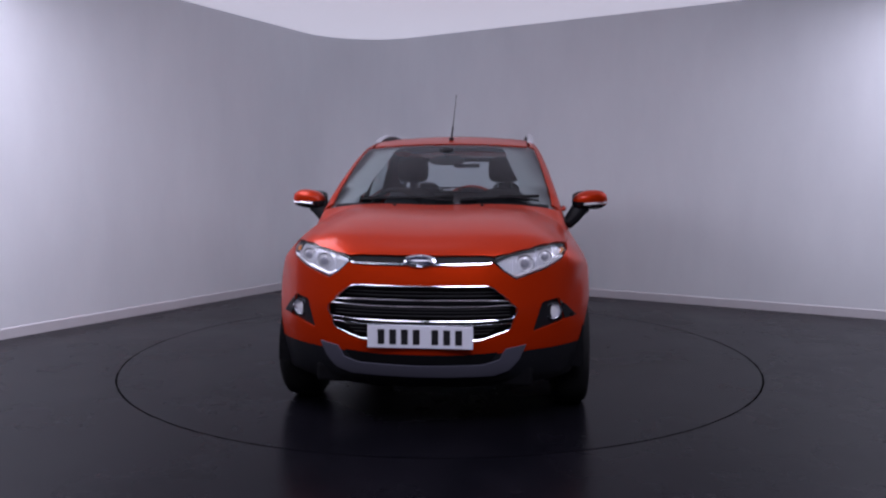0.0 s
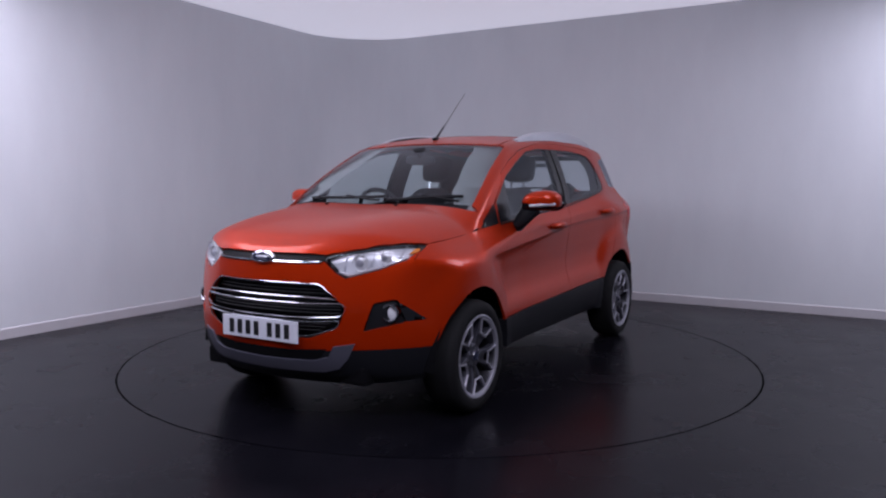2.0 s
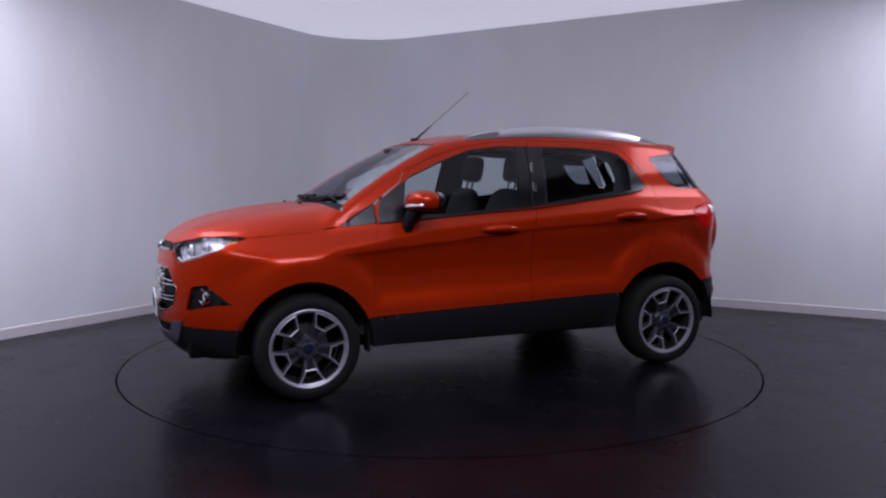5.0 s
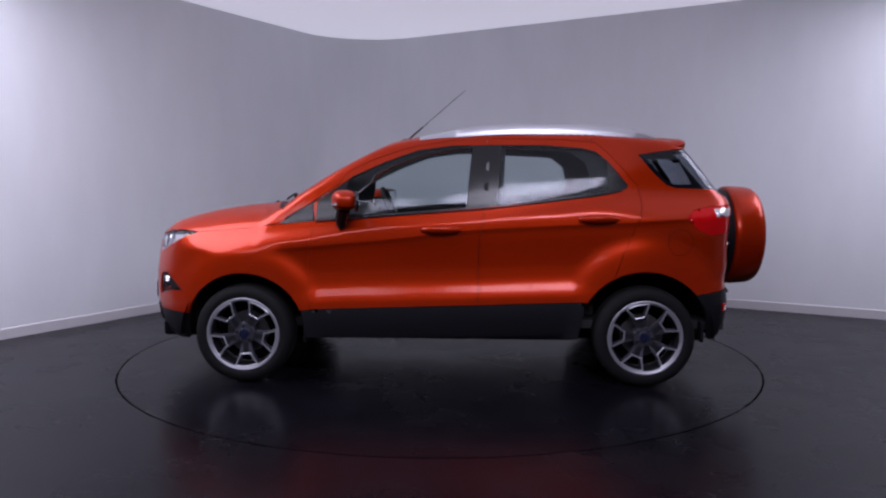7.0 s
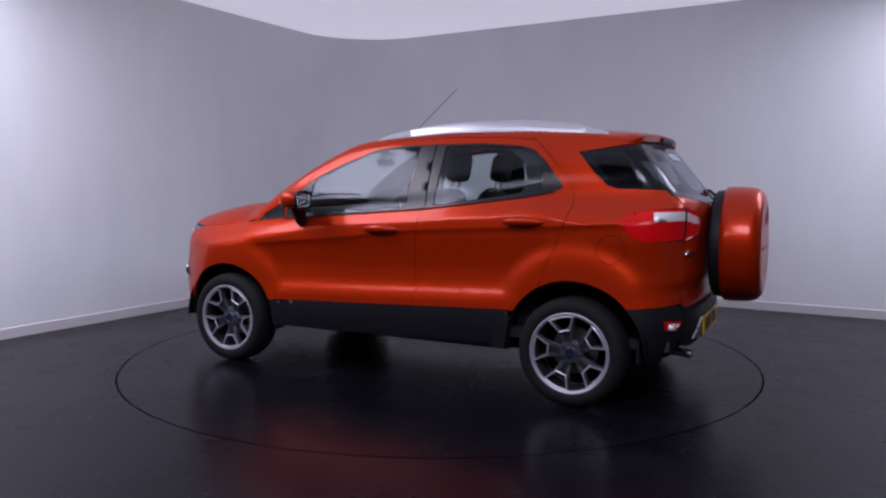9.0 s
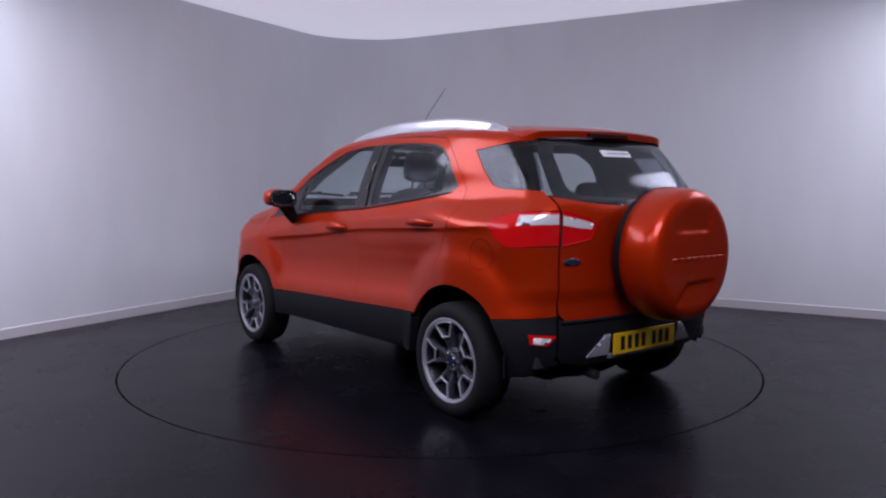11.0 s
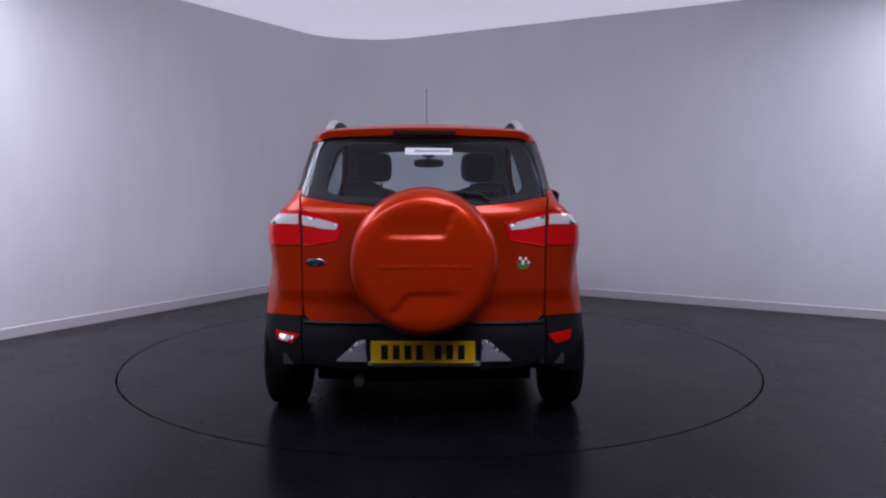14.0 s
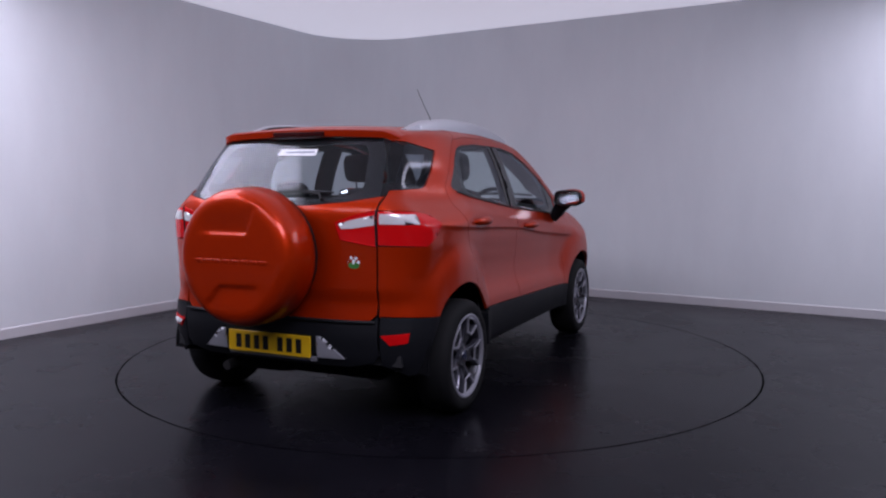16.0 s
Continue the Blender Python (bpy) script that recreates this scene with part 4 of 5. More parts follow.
# ---------------------------------------------------------------- sides
def build_sides():
    # door mirrors
    def head():
        bm = blob(0.595, 0.945, 1.163, 0.078, 0.115, 0.062, 0.72)
        for v in bm.verts:
            k = (v.co.y - 0.945) / 0.115
            v.co.z += 0.010 * k - 0.014 * k * k
            v.co.x -= 0.022 * k
        return bm

    def cut(z0, keep_top):
        bm = head()
        bmesh.ops.bisect_plane(bm, geom=bm.verts[:] + bm.edges[:] + bm.faces[:], plane_co=(0.6, 0.94, z0), plane_no=(0, 0.12, 1), clear_inner=keep_top, clear_outer=not keep_top)
        edges = [e for e in bm.edges if e.is_boundary]
        bmesh.ops.holes_fill(bm, edges=edges)
        return bm
    for s in (1, -1):
        mir = new("door_mirror")
        mir.parent = car
        tagged(mir, "red-capped door mirror with indicator strip")
        one = (lambda b: b) if s > 0 else flip
        part("mirror_cap", one(cut(1.140, True)), paint, mir, smooth=True)
        part("mirror_base", one(cut(1.139, False)), gloss_black, mir, smooth=True)
        strip = tube([(0.672 - 0.5 * (y - 0.92) ** 2 * 4 - 0.022 * (y - 0.945) / 0.115, y, 1.136 + 0.08 * (y - 0.95)) for y in np.linspace(0.90, 1.045, 9)], 0.009, 6)
        part("indicator_strip", one(strip), clear_white, mir, "clear indicator strip", smooth=True)
        stalk = tube([(0.60, 0.90, 1.125), (0.615, 0.865, 1.09), (0.635, 0.835, 1.05), (0.64, 0.805, 1.01), (0.63, 0.80, 0.985)], [0.056, 0.052, 0.048, 0.042, 0.030], 10)
        stalk.transform(Matrix.Translation((0.62, 0, 0)) @ Matrix.Diagonal((0.8, 1, 1, 1)) @ Matrix.Translation((-0.62, 0, 0)))
        part("stalk", one(stalk), black_plastic, mir, smooth=True)
        bm = bmesh.new()
        ring = [bm.verts.new((0.512 - 0.02 * math.cos(a), 0.945 + 0.098 * math.copysign(abs(math.cos(a)) ** 0.6, math.cos(a)), 1.157 + 0.046 * math.copysign(abs(math.sin(a)) ** 0.6, math.sin(a)) + 0.006 * math.cos(a))) for a in [k * math.tau / 32 for k in range(32)]]
        back = [bm.verts.new(v.co + Vector((0.02, 0, 0))) for v in ring]
        bm.faces.new(ring)
        for k in range(32):
            bm.faces.new((ring[k], ring[(k + 1) % 32], back[(k + 1) % 32], back[k]))
        part("mirror_pane", one(bm), mirror_glass, mir)
        surround = tube([(v0.x + 0.004, v0.y, v0.z) for v0 in [Vector((0.514 - 0.02 * math.cos(a), 0.945 + 0.104 * math.copysign(abs(math.cos(a)) ** 0.6, math.cos(a)), 1.157 + 0.052 * math.copysign(abs(math.sin(a)) ** 0.6, math.sin(a)))) for a in [k * math.tau / 32 for k in range(32)]]], 0.011, 6, closed=True)
        part("mirror_rim", one(surround), gloss_black, mir, smooth=True)
    # door handles over shallow cups
    for x, z, doors in ((0.010, 0.966, FRONT_DOORS), (-0.968, 1.036, REAR_DOORS)):
        p, n = spot("side", x, z, 0.0)

        def grip():
            pts = [(x + 0.122 - 0.244 * k / 16, p.y + 0.004 + 0.024 * math.sin(math.pi * k / 16) ** 0.5, z + 0.010 + 0.006 * math.sin(math.pi * k / 16)) for k in range(17)]
            bm = tube(pts, [0.008 + 0.018 * math.sin(math.pi * k / 16) ** 0.6 for k in range(17)], 12)
            return bm
        both(grip, "door_handle", paint, doors, smooth=True)
    # roof rails
    lift = curve((0.16, 0.0), (0.0, 0.026), (-0.27, 0.046), (-0.78, 0.056), (-1.15, 0.044), (-1.37, 0.0))

    def rail():
        bm = bmesh.new()
        rows = []
        xs = np.linspace(0.16, -1.37, 40)
        base = onto("top", [(x, 0.555 - 0.035 * max(0, -x - 0.6)) for x in xs], 0.0)
        for x, q in zip(xs, base):
            h = float(lift(x)) + 0.006
            w = 0.020 + 0.006 * h / 0.06
            y, z = q[1], q[2]
            rows.append([bm.verts.new(v) for v in ((x, y + w, z - 0.012), (x, y + w * 0.95, z + h * 0.75), (x, y + w * 0.35, z + h), (x, y - w * 0.45, z + h), (x, y - w, z + h * 0.7), (x, y - w, z - 0.004))])
        for a, b in zip(rows, rows[1:]):
            for k in range(6):
                bm.faces.new((a[k], a[(k + 1) % 6], b[(k + 1) % 6], b[k]))
        bm.faces.new(rows[0]), bm.faces.new(rows[-1][::-1])
        return bm
    rails = both(rail, "roof_rail", silver, car, "satin silver roof rail", smooth=True, angle=0.9)

    def insert():
        xs = np.linspace(0.10, -1.33, 40)
        base = onto("top", [(x, 0.555 - 0.035 * max(0, -x - 0.6)) for x in xs], 0.0)
        bm, rows = bmesh.new(), []
        for x, q in zip(xs, base):
            h = float(lift(x)) + 0.006
            y = q[1] - 0.0225 - 0.006 * h / 0.06
            rows.append([bm.verts.new(v) for v in ((x, y, q[2] - 0.004), (x, y, q[2] + h * 0.78), (x, y - 0.004, q[2] + h * 0.74), (x, y - 0.004, q[2] - 0.004))])
        for a, b in zip(rows, rows[1:]):
            for k in range(4):
                bm.faces.new((a[k], a[(k + 1) % 4], b[(k + 1) % 4], b[k]))
        bm.faces.new(rows[0]), bm.faces.new(rows[-1][::-1])
        return bm
    both(insert, "rail_insert", black_plastic, rails, "black inner face of the rail", smooth=True)
    # aerial
    q, n = spot("top", 0.297, 0.0)
    a = Vector((0.297, 0, q.z))
    b = Vector((-0.127, 0.0, 1.934))
    aerial = part("aerial", tube([a, a.lerp(b, 0.28), a.lerp(b, 0.285), b], [0.0075, 0.0055, 0.0024, 0.002], 8), ink, car, "thin black roof aerial", smooth=True)
    part("aerial_foot", blob(0.297, 0, q.z + 0.006, 0.032, 0.017, 0.012), black_plastic, aerial, smooth=True)
    # fuel flap seam
    ring = onto("side", [(-1.473 + 0.078 * math.cos(k), 0.905 + 0.080 * math.sin(k)) for k in [j * math.tau / 40 for j in range(40)]], -0.0005)
    part("fuel_flap", tube(ring, 0.0018, 5, closed=True), under_dark, car)
    # mud flaps
    for x, z0 in ((-1.625, 0.275), (0.885, 0.250)):
        both(lambda: box(bmesh.new(), x - 0.012, x + 0.008, 0.71, 0.80, z0, 0.40, 0.006), "mud_flap", black_plastic, car)
    # belt line mouldings under the side windows
    line = onto("side", dense([(x, z - 0.004) for x, z in DLO_LOW[1:-1]], 0.03, closed=False), 0.003)
    both(lambda: tube(line, 0.005, 5), "belt_moulding", black_plastic, car)


# ---------------------------------------------------------------- rear
def build_rear():
    # roof spoiler with its brake light
    bm = bmesh.new()
    rows = []
    for y in np.linspace(-0.575, 0.575, 33):
        k = abs(y) / 0.575
        q = onto("top", [(-1.26, min(abs(y), 0.52)), (-1.45, min(abs(y), 0.52))], 0.003)
        fall = 0.030 * max(0, (k - 0.85) / 0.15) ** 2
        x1 = -1.605 + 0.05 * k * k + 0.05 * max(0, (k - 0.93) / 0.07)
        z0, z1 = q[0][2] - fall, q[1][2] - fall
        zt = 1.566 - 0.018 * k * k - fall
        rows.append([bm.verts.new(v) for v in ((-1.26, y, z0), (-1.45, y, z1 + 0.002), (x1 + 0.03, y, zt + 0.002), (x1, y, zt - 0.010), (x1 + 0.004, y, zt - 0.045), (x1 + 0.05, y, zt - 0.052), (-1.42, y, zt - 0.050), (-1.26, y, z0 - 0.05))])
    for a, b in zip(rows, rows[1:]):
        for k in range(8):
            bm.faces.new((a[k], a[(k + 1) % 8], b[(k + 1) % 8], b[k]))
    bm.faces.new(rows[0]), bm.faces.new(rows[-1][::-1])
    spoiler = part("spoiler", bm, paint, car, smooth=True, angle=0.7)
    part("brake_light", box(bmesh.new(), -1.612, -1.58, -0.165, 0.165, 1.519, 1.545, 0.004), material("brake_lens", (0.03, 0.002, 0.002), 0.4, 0.0, 0.0, Specular_IOR_Level=0.1), spoiler, "dark red high brake light")
    # spare wheel cover
    cx, cz = -0.004, 0.902
    prof = [(0.0, 0.282)] + [(0.01 * k, 0.282 - 0.004 * (k / 27) ** 2) for k in range(1, 28)] + [(0.288, 0.275), (0.306, 0.268), (0.322, 0.256), (0.334, 0.238), (0.341, 0.215), (0.345, 0.18), (0.349, 0.10), (0.346, 0.064), (0.338, 0.056), (0.0, 0.056)]
    spare = new("spare_wheel")
    spare.parent = car
    tagged(spare, "round red hard cover over the spare wheel")
    m = Matrix.Translation((-1.915, cx, cz)) @ pose(0, 0, 0, 0, 0, 90)
    bm = lathe(prof, 120)
    bm.transform(m)

    def ease(v):
        v = min(max(v, 0.0), 1.0)
        return v * v * (3 - 2 * v)
    for v in bm.verts:                        # two pressed hollows, each with one sharp ledge
        y, z = v.co.y, v.co.z
        if v.co.x < -2.181 and math.hypot(y - cx, z - cz) < 0.285:
            over = z - (1.018 + 2.4 * max(0.0, -0.10 - y))
            under = (0.772 - 0.03 * y - 1.1 * max(0.0, y - 0.07)) - z
            sink = 0.010 * ease(over / 0.012) * (1 - ease((over - 0.02) / 0.12)) * (1 - ease((y - 0.10) / 0.12))
            sink += 0.010 * ease(under / 0.012) * (1 - ease((under - 0.02) / 0.11)) * (1 - ease((-y - 0.09) / 0.11))
            v.co.x += sink
    cover = part("wheel_cover", bm, paint, spare, smooth=True, angle=1.0)
    bm = lathe([(0.0, -0.01), (0.30, -0.01), (0.322, 0.005), (0.328, 0.05), (0.322, 0.075), (0.0, 0.075)], 56)
    bm.transform(m)
    part("wheel_gasket", bm, black_plastic, spare, smooth=True)
    for k in range(8):
        y = 0.185 - 0.055 * k
        bm = box(bmesh.new(), -2.1995, -2.188, y - 0.020, y + 0.020, 0.880, 0.897, 0.0025)
        part("raised_bar", bm, paint, spare)
    # rear wiper
    line = onto("back", [(y, 1.225 - 0.02 * abs(y + 0.19)) for y in np.linspace(-0.36, -0.03, 10)], 0.016)
    w = part("rear_wiper", tube(line, 0.008, 6), ink, TAILGATE)
    part("wiper_arm", tube([line[5] + (-0.012, 0, 0), line[2] + (-0.014, 0, -0.012), onto("back", [(-0.32, 1.185)], 0.02)[0]], 0.009, 6), ink, TAILGATE)
    # clear and dark zones of the lamps
    panel("clear_lens", clear_white, car, "back", [(0.604, 1.062), (0.604, 1.110), (0.50, 1.088), (0.418, 1.066), (0.435, 1.040), (0.50, 1.044)], mirror=True, level=0.005, rim=0.006)
    side_clear = [(-1.70, 1.062), (-1.69, 1.112)] + tail_corner(1.116, 1.066, 4)
    panel("clear_lens", clear_white, car, "side", side_clear, mirror=True, level=0.005, rim=0.006)
    seam = onto("back", [(0.609, z) for z in np.linspace(0.955, 1.135, 8)], 0.002)
    both(lambda: tube(seam, 0.0055, 5), "lamp_seam", ink, car)
    edge = onto("back", dense([(0.609, 0.955), (0.428, 0.988), (0.402, 1.070), (0.50, 1.107), (0.609, 1.134)], 0.02, closed=False), 0.002)
    both(lambda: tube(edge, 0.004, 5), "lamp_edge", red_lens, car)
    # badge and sticker
    p, n = spot("back", 0.54, 0.875, 0.0)
    for name, mat, ww, h, d in (("badge", chrome, 0.108, 0.042, 0.006), ("badge_face", badge_blue, 0.094, 0.030, 0.008)):
        bm = oval(ww, h, d)
        bm.transform(facing(p, n))
        part(name, bm, mat, TAILGATE, smooth=True)
    p, n = spot("back", -0.494, 0.876, 0.0)
    base = facing(p, n)
    bm = oval(0.060, 0.034, 0.0015, 16)
    bm.transform(base @ Matrix.Translation((0, 0, -0.018)) if base.to_3x3()[2][2] > 0 else base @ Matrix.Translation((0, 0, 0.018)))
    sticker = part("flower_sticker", bm, sticker_green, car, "small green and white flower sticker")
    for dy, dz in ((-0.028, 0.0), (0.0, 0.006), (0.028, 0.0), (-0.014, 0.018), (0.014, 0.020), (0.0, -0.004)):
        bm = disc_at((p.x - 0.003, p.y + dy, p.z + dz), n, [(0.0, 0.002), (0.007, 0.0015), (0.008, 0.0)], 10)
        part("petal", bm, sticker_white, sticker)
    # sticker on the glass
    quad = [(0.100, 1.452), (-0.146, 1.450), (-0.146, 1.414), (0.100, 1.416)]
    st = panel("window_sticker", sticker_white, car, "back", quad, level=0.001, rim=0.0, label="white strip sticker with a faint line")[0]
    part("printed_line", tube(onto("back", [(y, 1.434) for y in np.linspace(0.05, -0.13, 6)], 0.002), 0.0045, 4), material("faint_print", (0.25, 0.28, 0.38), 0.6), st)
    # lower rear: plate, silver trim, reflectors, exhaust
    build_plate(-1.892, 0.004, 0.430, 180, yellow_plate, "yellow rear number plate with dark bars")
    trim = [(0.440, 0.378), (0.425, 0.394), (0.325, 0.488), (0.290, 0.490), (0.286, 0.378)]
    wing = panel("silver_trim", matt_silver, car, "back", trim, mirror=True, level=0.013, rim=0.014, label="silver bumper trim beside the plate")
    panel("silver_trim", matt_silver, car, "back", [(-0.28, 0.376), (0.28, 0.376), (0.28, 0.354), (-0.28, 0.354)], level=0.014, rim=0.014)
    refl = [(0.628, 0.508), (0.760, 0.520), (0.752, 0.470), (0.672, 0.458)]
    panel("rear_reflector", red_lens, car, "back", refl, mirror=True, level=0.010, rim=0.010)
    panel("reverse_lens", clear_white, car, "back", [(0.648, 0.497), (0.742, 0.506), (0.740, 0.474), (0.686, 0.467)], level=0.013, rim=0.003, label="clear lens inside the red reflector")
    bm = tube([(-1.55, 0.33, 0.27), (-1.75, 0.33, 0.275), (-1.84, 0.33, 0.265)], 0.026, 14)
    part("exhaust_pipe", bm, brake, car, smooth=True)
    part("silencer", blob(-1.62, 0.2, 0.30, 0.12, 0.30, 0.085), under_dark, car, smooth=True)
    step = onto("back", [(y, 0.574) for y in np.linspace(-0.60, 0.60, 24)], 0.010)
    part("bumper_lip", tube(step, 0.009, 6), black_plastic, car, smooth=True)


# ---------------------------------------------------------------- cabin
def build_cabin():
    fg = [(0.650, 1.068), (0.612, 1.280), (0.379, 1.391), (0.162, 1.470), (-0.055, 1.498), (-0.185, 1.503), (-0.145, 1.116), (0.301, 1.081)]
    rg = [(-0.400, 1.492), (-0.375, 1.140), (-0.697, 1.180), (-0.905, 1.215), (-0.93, 1.30), (-0.90, 1.40), (-0.80, 1.470)]
    door = [(0.85, 0.40), (0.85, 1.02), (0.301, 1.062), (-0.272, 1.104), (-0.697, 1.155), (-1.14, 1.220), (-1.20, 1.0), (-0.95, 0.62), (-0.85, 0.40)]
    panel("door_lining", interior_dark, car, "side", door, mirror=True, level=-0.05, rim=0.0, grid=0.05)
    frame = [(0.83, 1.03), (0.80, 1.15), (0.60, 1.30), (0.44, 1.40), (0.22, 1.475), (-0.06, 1.525), (-0.35, 1.54), (-0.80, 1.53), (-1.0, 1.515), (-1.30, 1.50), (-1.46, 1.47), (-1.66, 1.24), (-1.70, 1.20), (-1.20, 1.20), (-0.697, 1.150), (-0.272, 1.100), (0.301, 1.058)]
    qw = [(-1.30, 1.425), (-1.40, 1.30), (-1.47, 1.262), (-1.58, 1.262), (-1.50, 1.42)]
    panel("pillar_lining", interior_dark, car, "side", frame, mirror=True, level=-0.035, rim=0.0, holes=[fg, rg, qw], grid=0.05)
    line = [(1.04, 1.018), (0.85, 1.128)] + FRAME_UP[1:] + [(-0.93, 1.535)] + [(x, z - 0.01) for x, z in ROOF_LINE[:19][::-1]] + WS_EDGE[::-1]
    panel("screen_pillar_lining", interior_grey, car, "side", line, mirror=True, level=-0.022, rim=0.0, grid=0.05)
    lining = [(0.36, -0.52), (0.36, 0.52), (-1.48, 0.48), (-1.48, -0.48)]
    panel("headlining", interior_grey, car, "top", lining, level=-0.035, rim=0.0, grid=0.08)
    gate = [(0.0, 0.62), (0.60, 0.62), (0.60, 1.175), (0.42, 1.165), (0.0, 1.150), (-0.42, 1.165), (-0.60, 1.175), (-0.60, 0.62)]
    panel("tailgate_lining", interior_dark, car, "back", gate, level=-0.05, rim=0.0, grid=0.08)
    glass_edge = [(0.0, 1.15), (0.45, 1.172), (0.60, 1.20), (0.55, 1.42), (0.50, 1.505), (0.0, 1.512), (-0.50, 1.505), (-0.55, 1.42), (-0.60, 1.20), (-0.45, 1.172)]
    see = rounded([(0.0, 1.185), (0.44, 1.205), (0.50, 1.24), (0.46, 1.42), (0.42, 1.470), (-0.42, 1.470), (-0.46, 1.42), (-0.50, 1.24), (-0.44, 1.205)], 0.03)
    panel("glass_border", ink, car, "back", glass_edge, level=-0.008, rim=0.0, holes=[see], grid=0.06)
    # floor, bulkhead, dashboard
    part("cabin_floor", box(bmesh.new(), -1.78, 1.0, -0.72, 0.72, 0.345, 0.40), interior_dark, car)
    part("bulkhead", box(bmesh.new(), 1.00, 1.03, -0.68, 0.68, 0.36, 1.05), under_dark, car)
    part("front_structure", box(bmesh.new(), 1.62, 1.74, -0.60, 0.60, 0.34, 0.84), under_dark, car)
    bm = bmesh.new()
    rows = []
    for y in np.linspace(-0.70, 0.70, 21):
        hump = 0.05 * math.exp(-(((y + 0.36) / 0.16) ** 2))
        rows.append([bm.verts.new(v) for v in ((0.98 - 0.25 * y * y, y, 1.085), (0.80, y, 1.095 + hump * 0.5), (0.62, y, 1.075 + hump), (0.55, y, 1.02 + hump * 0.5), (0.58, y, 0.86), (0.66, y, 0.60), (0.98, y, 0.60))])
    for a, b in zip(rows, rows[1:]):
        for k in range(7):
            bm.faces.new((a[k], a[(k + 1) % 7], b[(k + 1) % 7], b[k]))
    bm.faces.new(rows[0]), bm.faces.new(rows[-1][::-1])
    part("dashboard", bm, interior_dark, car, smooth=True)
    # steering wheel on the right-hand side
    m = pose(0.44, -0.36, 1.055, 0, 24, 0)
    ring = [m @ Vector((0, 0.185 * math.cos(k), 0.185 * math.sin(k))) for k in [j * math.tau / 36 for j in range(36)]]
    sw = part("steering_wheel", tube(ring, 0.016, 8, closed=True), interior_dark, car, smooth=True)
    for a in (0, 180, 270):
        e = m @ Vector((0, 0.18 * math.cos(radians(a)), 0.18 * math.sin(radians(a))))
        part("steering_spoke", tube([m @ Vector((0.02, 0, 0)), e], 0.016, 6), interior_dark, sw)
    part("steering_hub", tube([m @ Vector((-0.02, 0, 0)), m @ Vector((0.30, 0, 0))], [0.06, 0.04], 14), interior_dark, sw, smooth=True)
    # seats
    for y in (-0.36, 0.36):
        seat = new("front_seat")
        seat.parent = car
        tagged(seat, "dark cloth front seat with headrest")
        part("cushion", blob(0.08, y, 0.62, 0.27, 0.25, 0.09, 0.6), seat_cloth, seat, smooth=True)
        bm = blob(0, y, 0, 0.075, 0.235, 0.31, 0.65)
        bm.transform(pose(-0.20, 0, 0.93, 0, -14, 0))
        part("backrest", bm, seat_cloth, seat, smooth=True)
        bm = blob(0, y, 0, 0.050, 0.122, 0.100, 0.5)
        bm.transform(pose(-0.325, 0, 1.375, 0, -10, 0))
        part("headrest", bm, seat_cloth, seat, smooth=True)
        for d in (-0.05, 0.05):
            part("headrest_post", tube([(-0.285, y + d, 1.20), (-0.315, y + d, 1.33)], 0.007, 6), chrome, seat)
        part("seat_base", box(bmesh.new(), -0.15, 0.28, y - 0.2, y + 0.2, 0.40, 0.56, 0.02), interior_dark, seat)
    bench = new("rear_bench")
    bench.parent = car
    tagged(bench, "dark cloth rear bench seat with headrests")
    part("cushion", blob(-0.75, 0, 0.62, 0.26, 0.62, 0.10, 0.5), seat_cloth, bench, smooth=True)
    part("seat_base", box(bmesh.new(), -0.98, -0.55, -0.6, 0.6, 0.40, 0.56, 0.02), interior_dark, bench)
    bm = blob(0, 0, 0, 0.075, 0.62, 0.30, 0.45)
    bm.transform(pose(-1.05, 0, 0.90, 0, -18, 0))
    part("backrest", bm, seat_cloth, bench, smooth=True)
    for y in (-0.36, 0.36):
        bm = blob(0, y, 0, 0.045, 0.12, 0.075, 0.7)
        bm.transform(pose(-1.16, 0, 1.20, 0, -10, 0))
        part("headrest", bm, seat_cloth, bench, smooth=True)
    # inside mirror
    bm = blob(0.47, -0.012, 1.425, 0.018, 0.118, 0.034, 0.6)
    rv = part("inside_mirror", bm, interior_dark, car, smooth=True)
    part("mirror_stem", tube([(0.475, -0.012, 1.44), (0.50, -0.012, 1.475)], 0.016, 8), interior_dark, rv)
    part("sensor_cover", blob(0.46, -0.012, 1.49, 0.06, 0.05, 0.022, 0.7), interior_dark, rv, smooth=True)


build_front()
build_sides()
build_rear()
build_cabin()


# ---------------------------------------------------------------- lamps on the ceiling
def build_ceiling_lights():
    angle = math.degrees(math.atan2(ALONG_R.y, ALONG_R.x))
    for u, v, su, sv, watts in LAMPS:
        p = room(u, v)
        light = new("ceiling_light")
        tagged(light, "flat white rectangular ceiling light panel in a thin frame", "ceiling light", "ceiling light panels")
        light.matrix_basis = pose(p.x, p.y, CEILING - 0.001, 0, 0, angle)
        a, c, e = su / 2 + 0.01, sv / 2 + 0.01, 0.03
        bm = bmesh.new()
        for x0, x1, y0, y1 in ((-a - e, a + e, c, c + e), (-a - e, a + e, -c - e, -c), (-a - e, -a, -c, c), (a, a + e, -c, c)):
            box(bm, x0, x1, y0, y1, -0.04, 0.0)
        part("frame", bm, skirting_paint, light)
        part("diffuser", box(bmesh.new(), -a + 0.002, a - 0.002, -c + 0.002, c - 0.002, -0.034, -0.010), lamp_glow, light)


build_ceiling_lights()


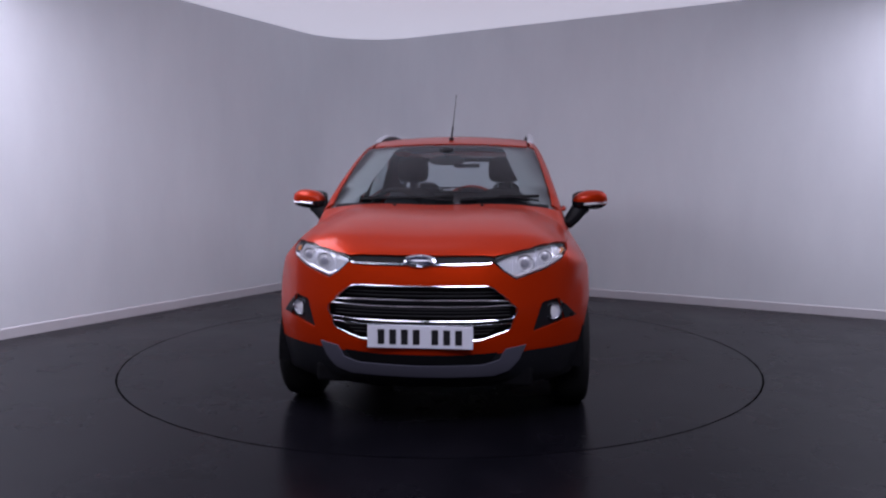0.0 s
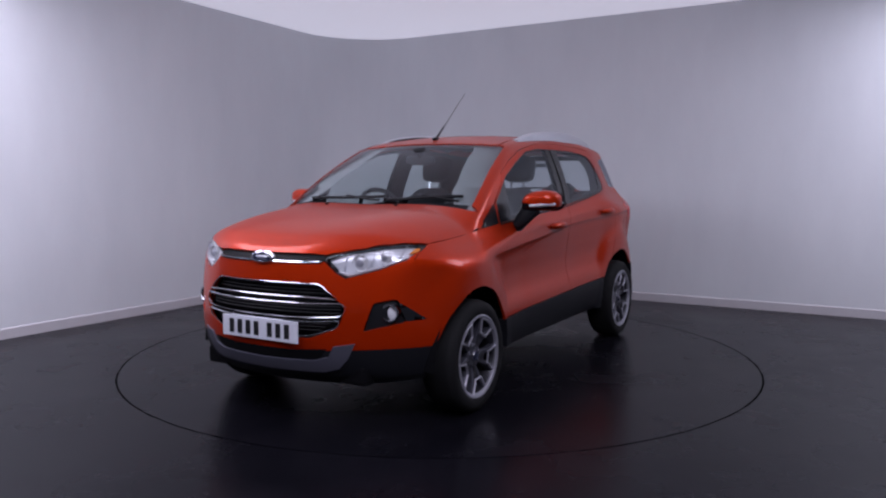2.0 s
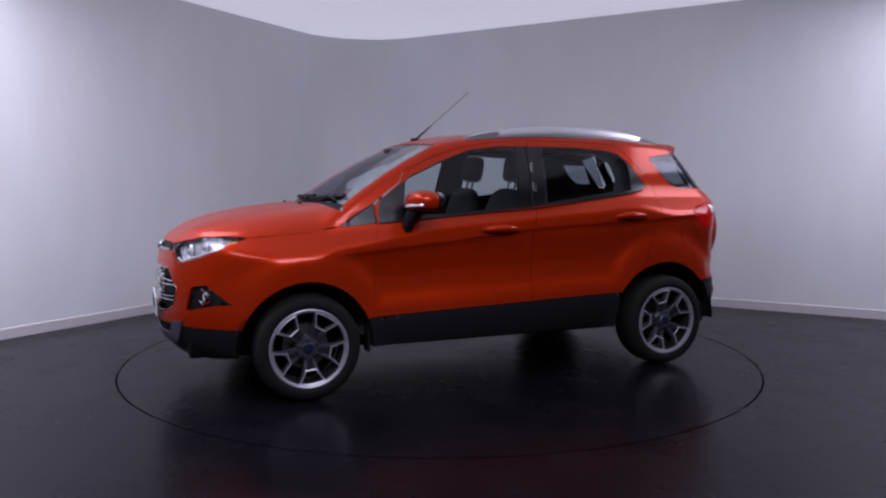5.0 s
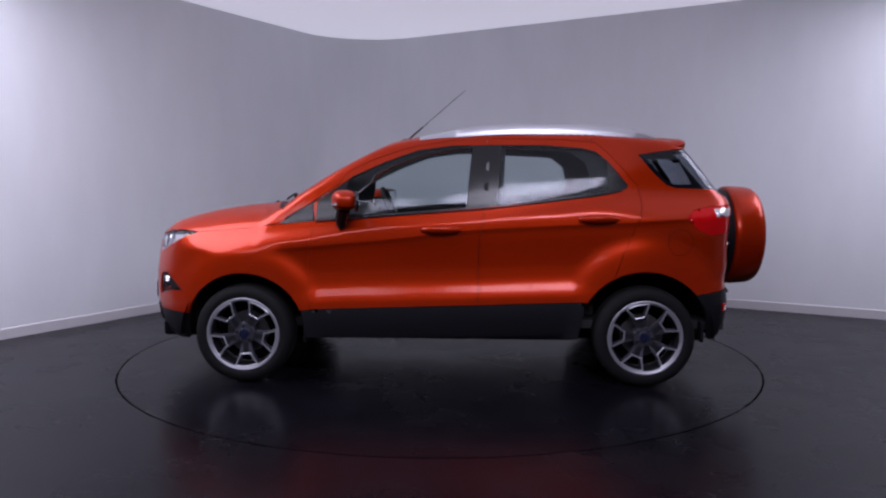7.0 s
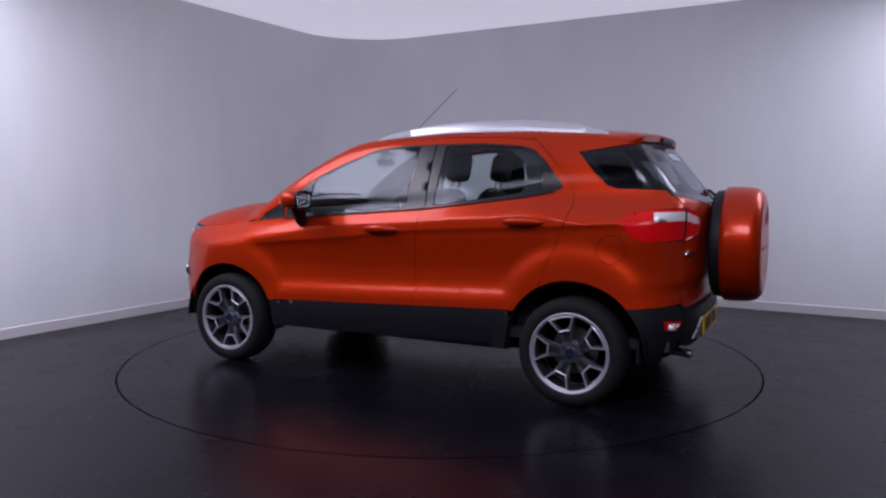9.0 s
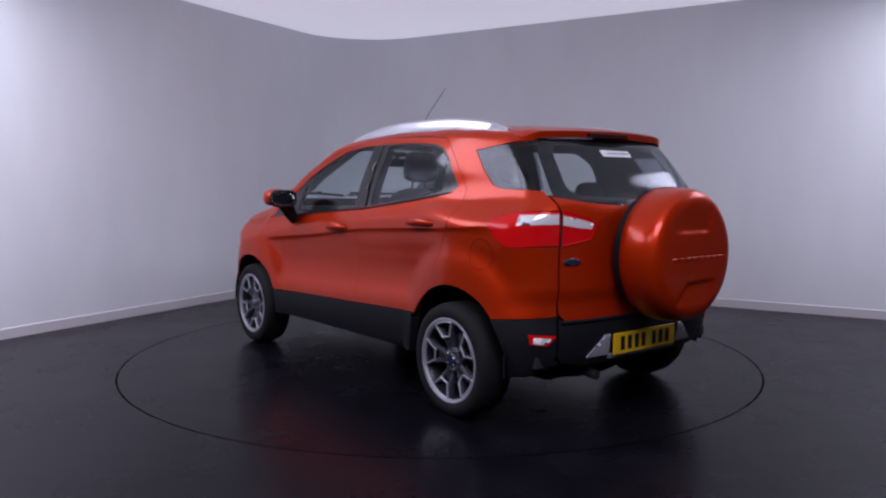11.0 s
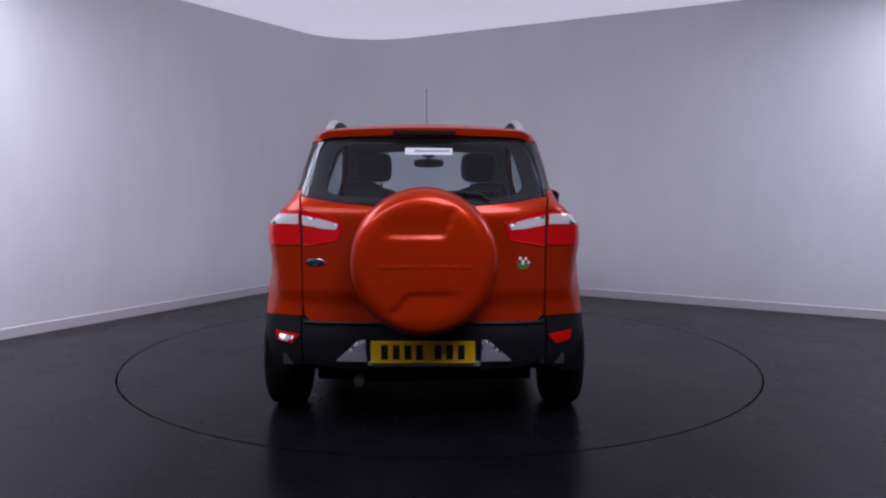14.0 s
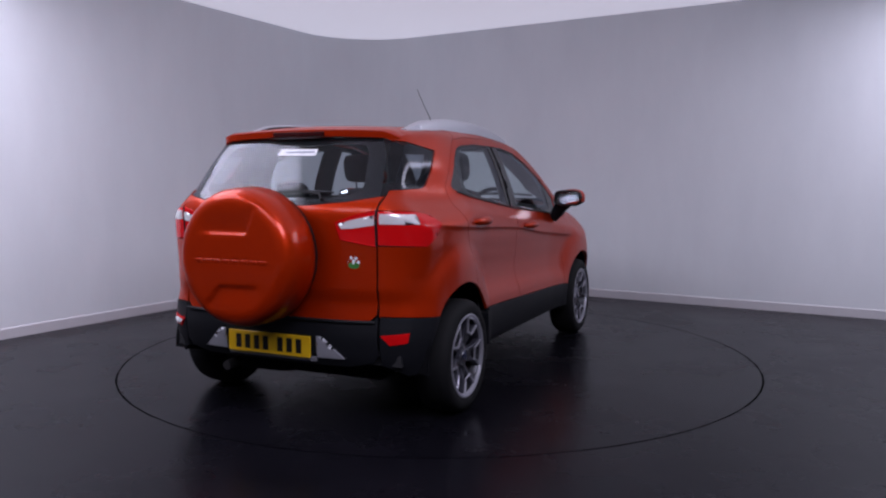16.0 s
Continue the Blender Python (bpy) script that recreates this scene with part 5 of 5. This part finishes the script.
# ---------------------------------------------------------------- motion
def heading(t):
    """The car's heading in degrees: the turntable turns clockwise at an almost steady pace."""
    return 264.086 - (12.40743 * t + 0.0017261 * (t * t - 16 * t) + 0.00099944 * t * (t - 8) * (t - 16))


def motions():
    times = [0.5 * k for k in range(33)]
    walk(turntable, [(t, pose(0, 0, 0, 0, 0, heading(t))) for t in times])
    walk(car, [(t, pose(0, 0, 0, 0, 0, heading(t)) @ Matrix.Translation((-0.0556, 0.1020, 0.0))) for t in times])


motions()
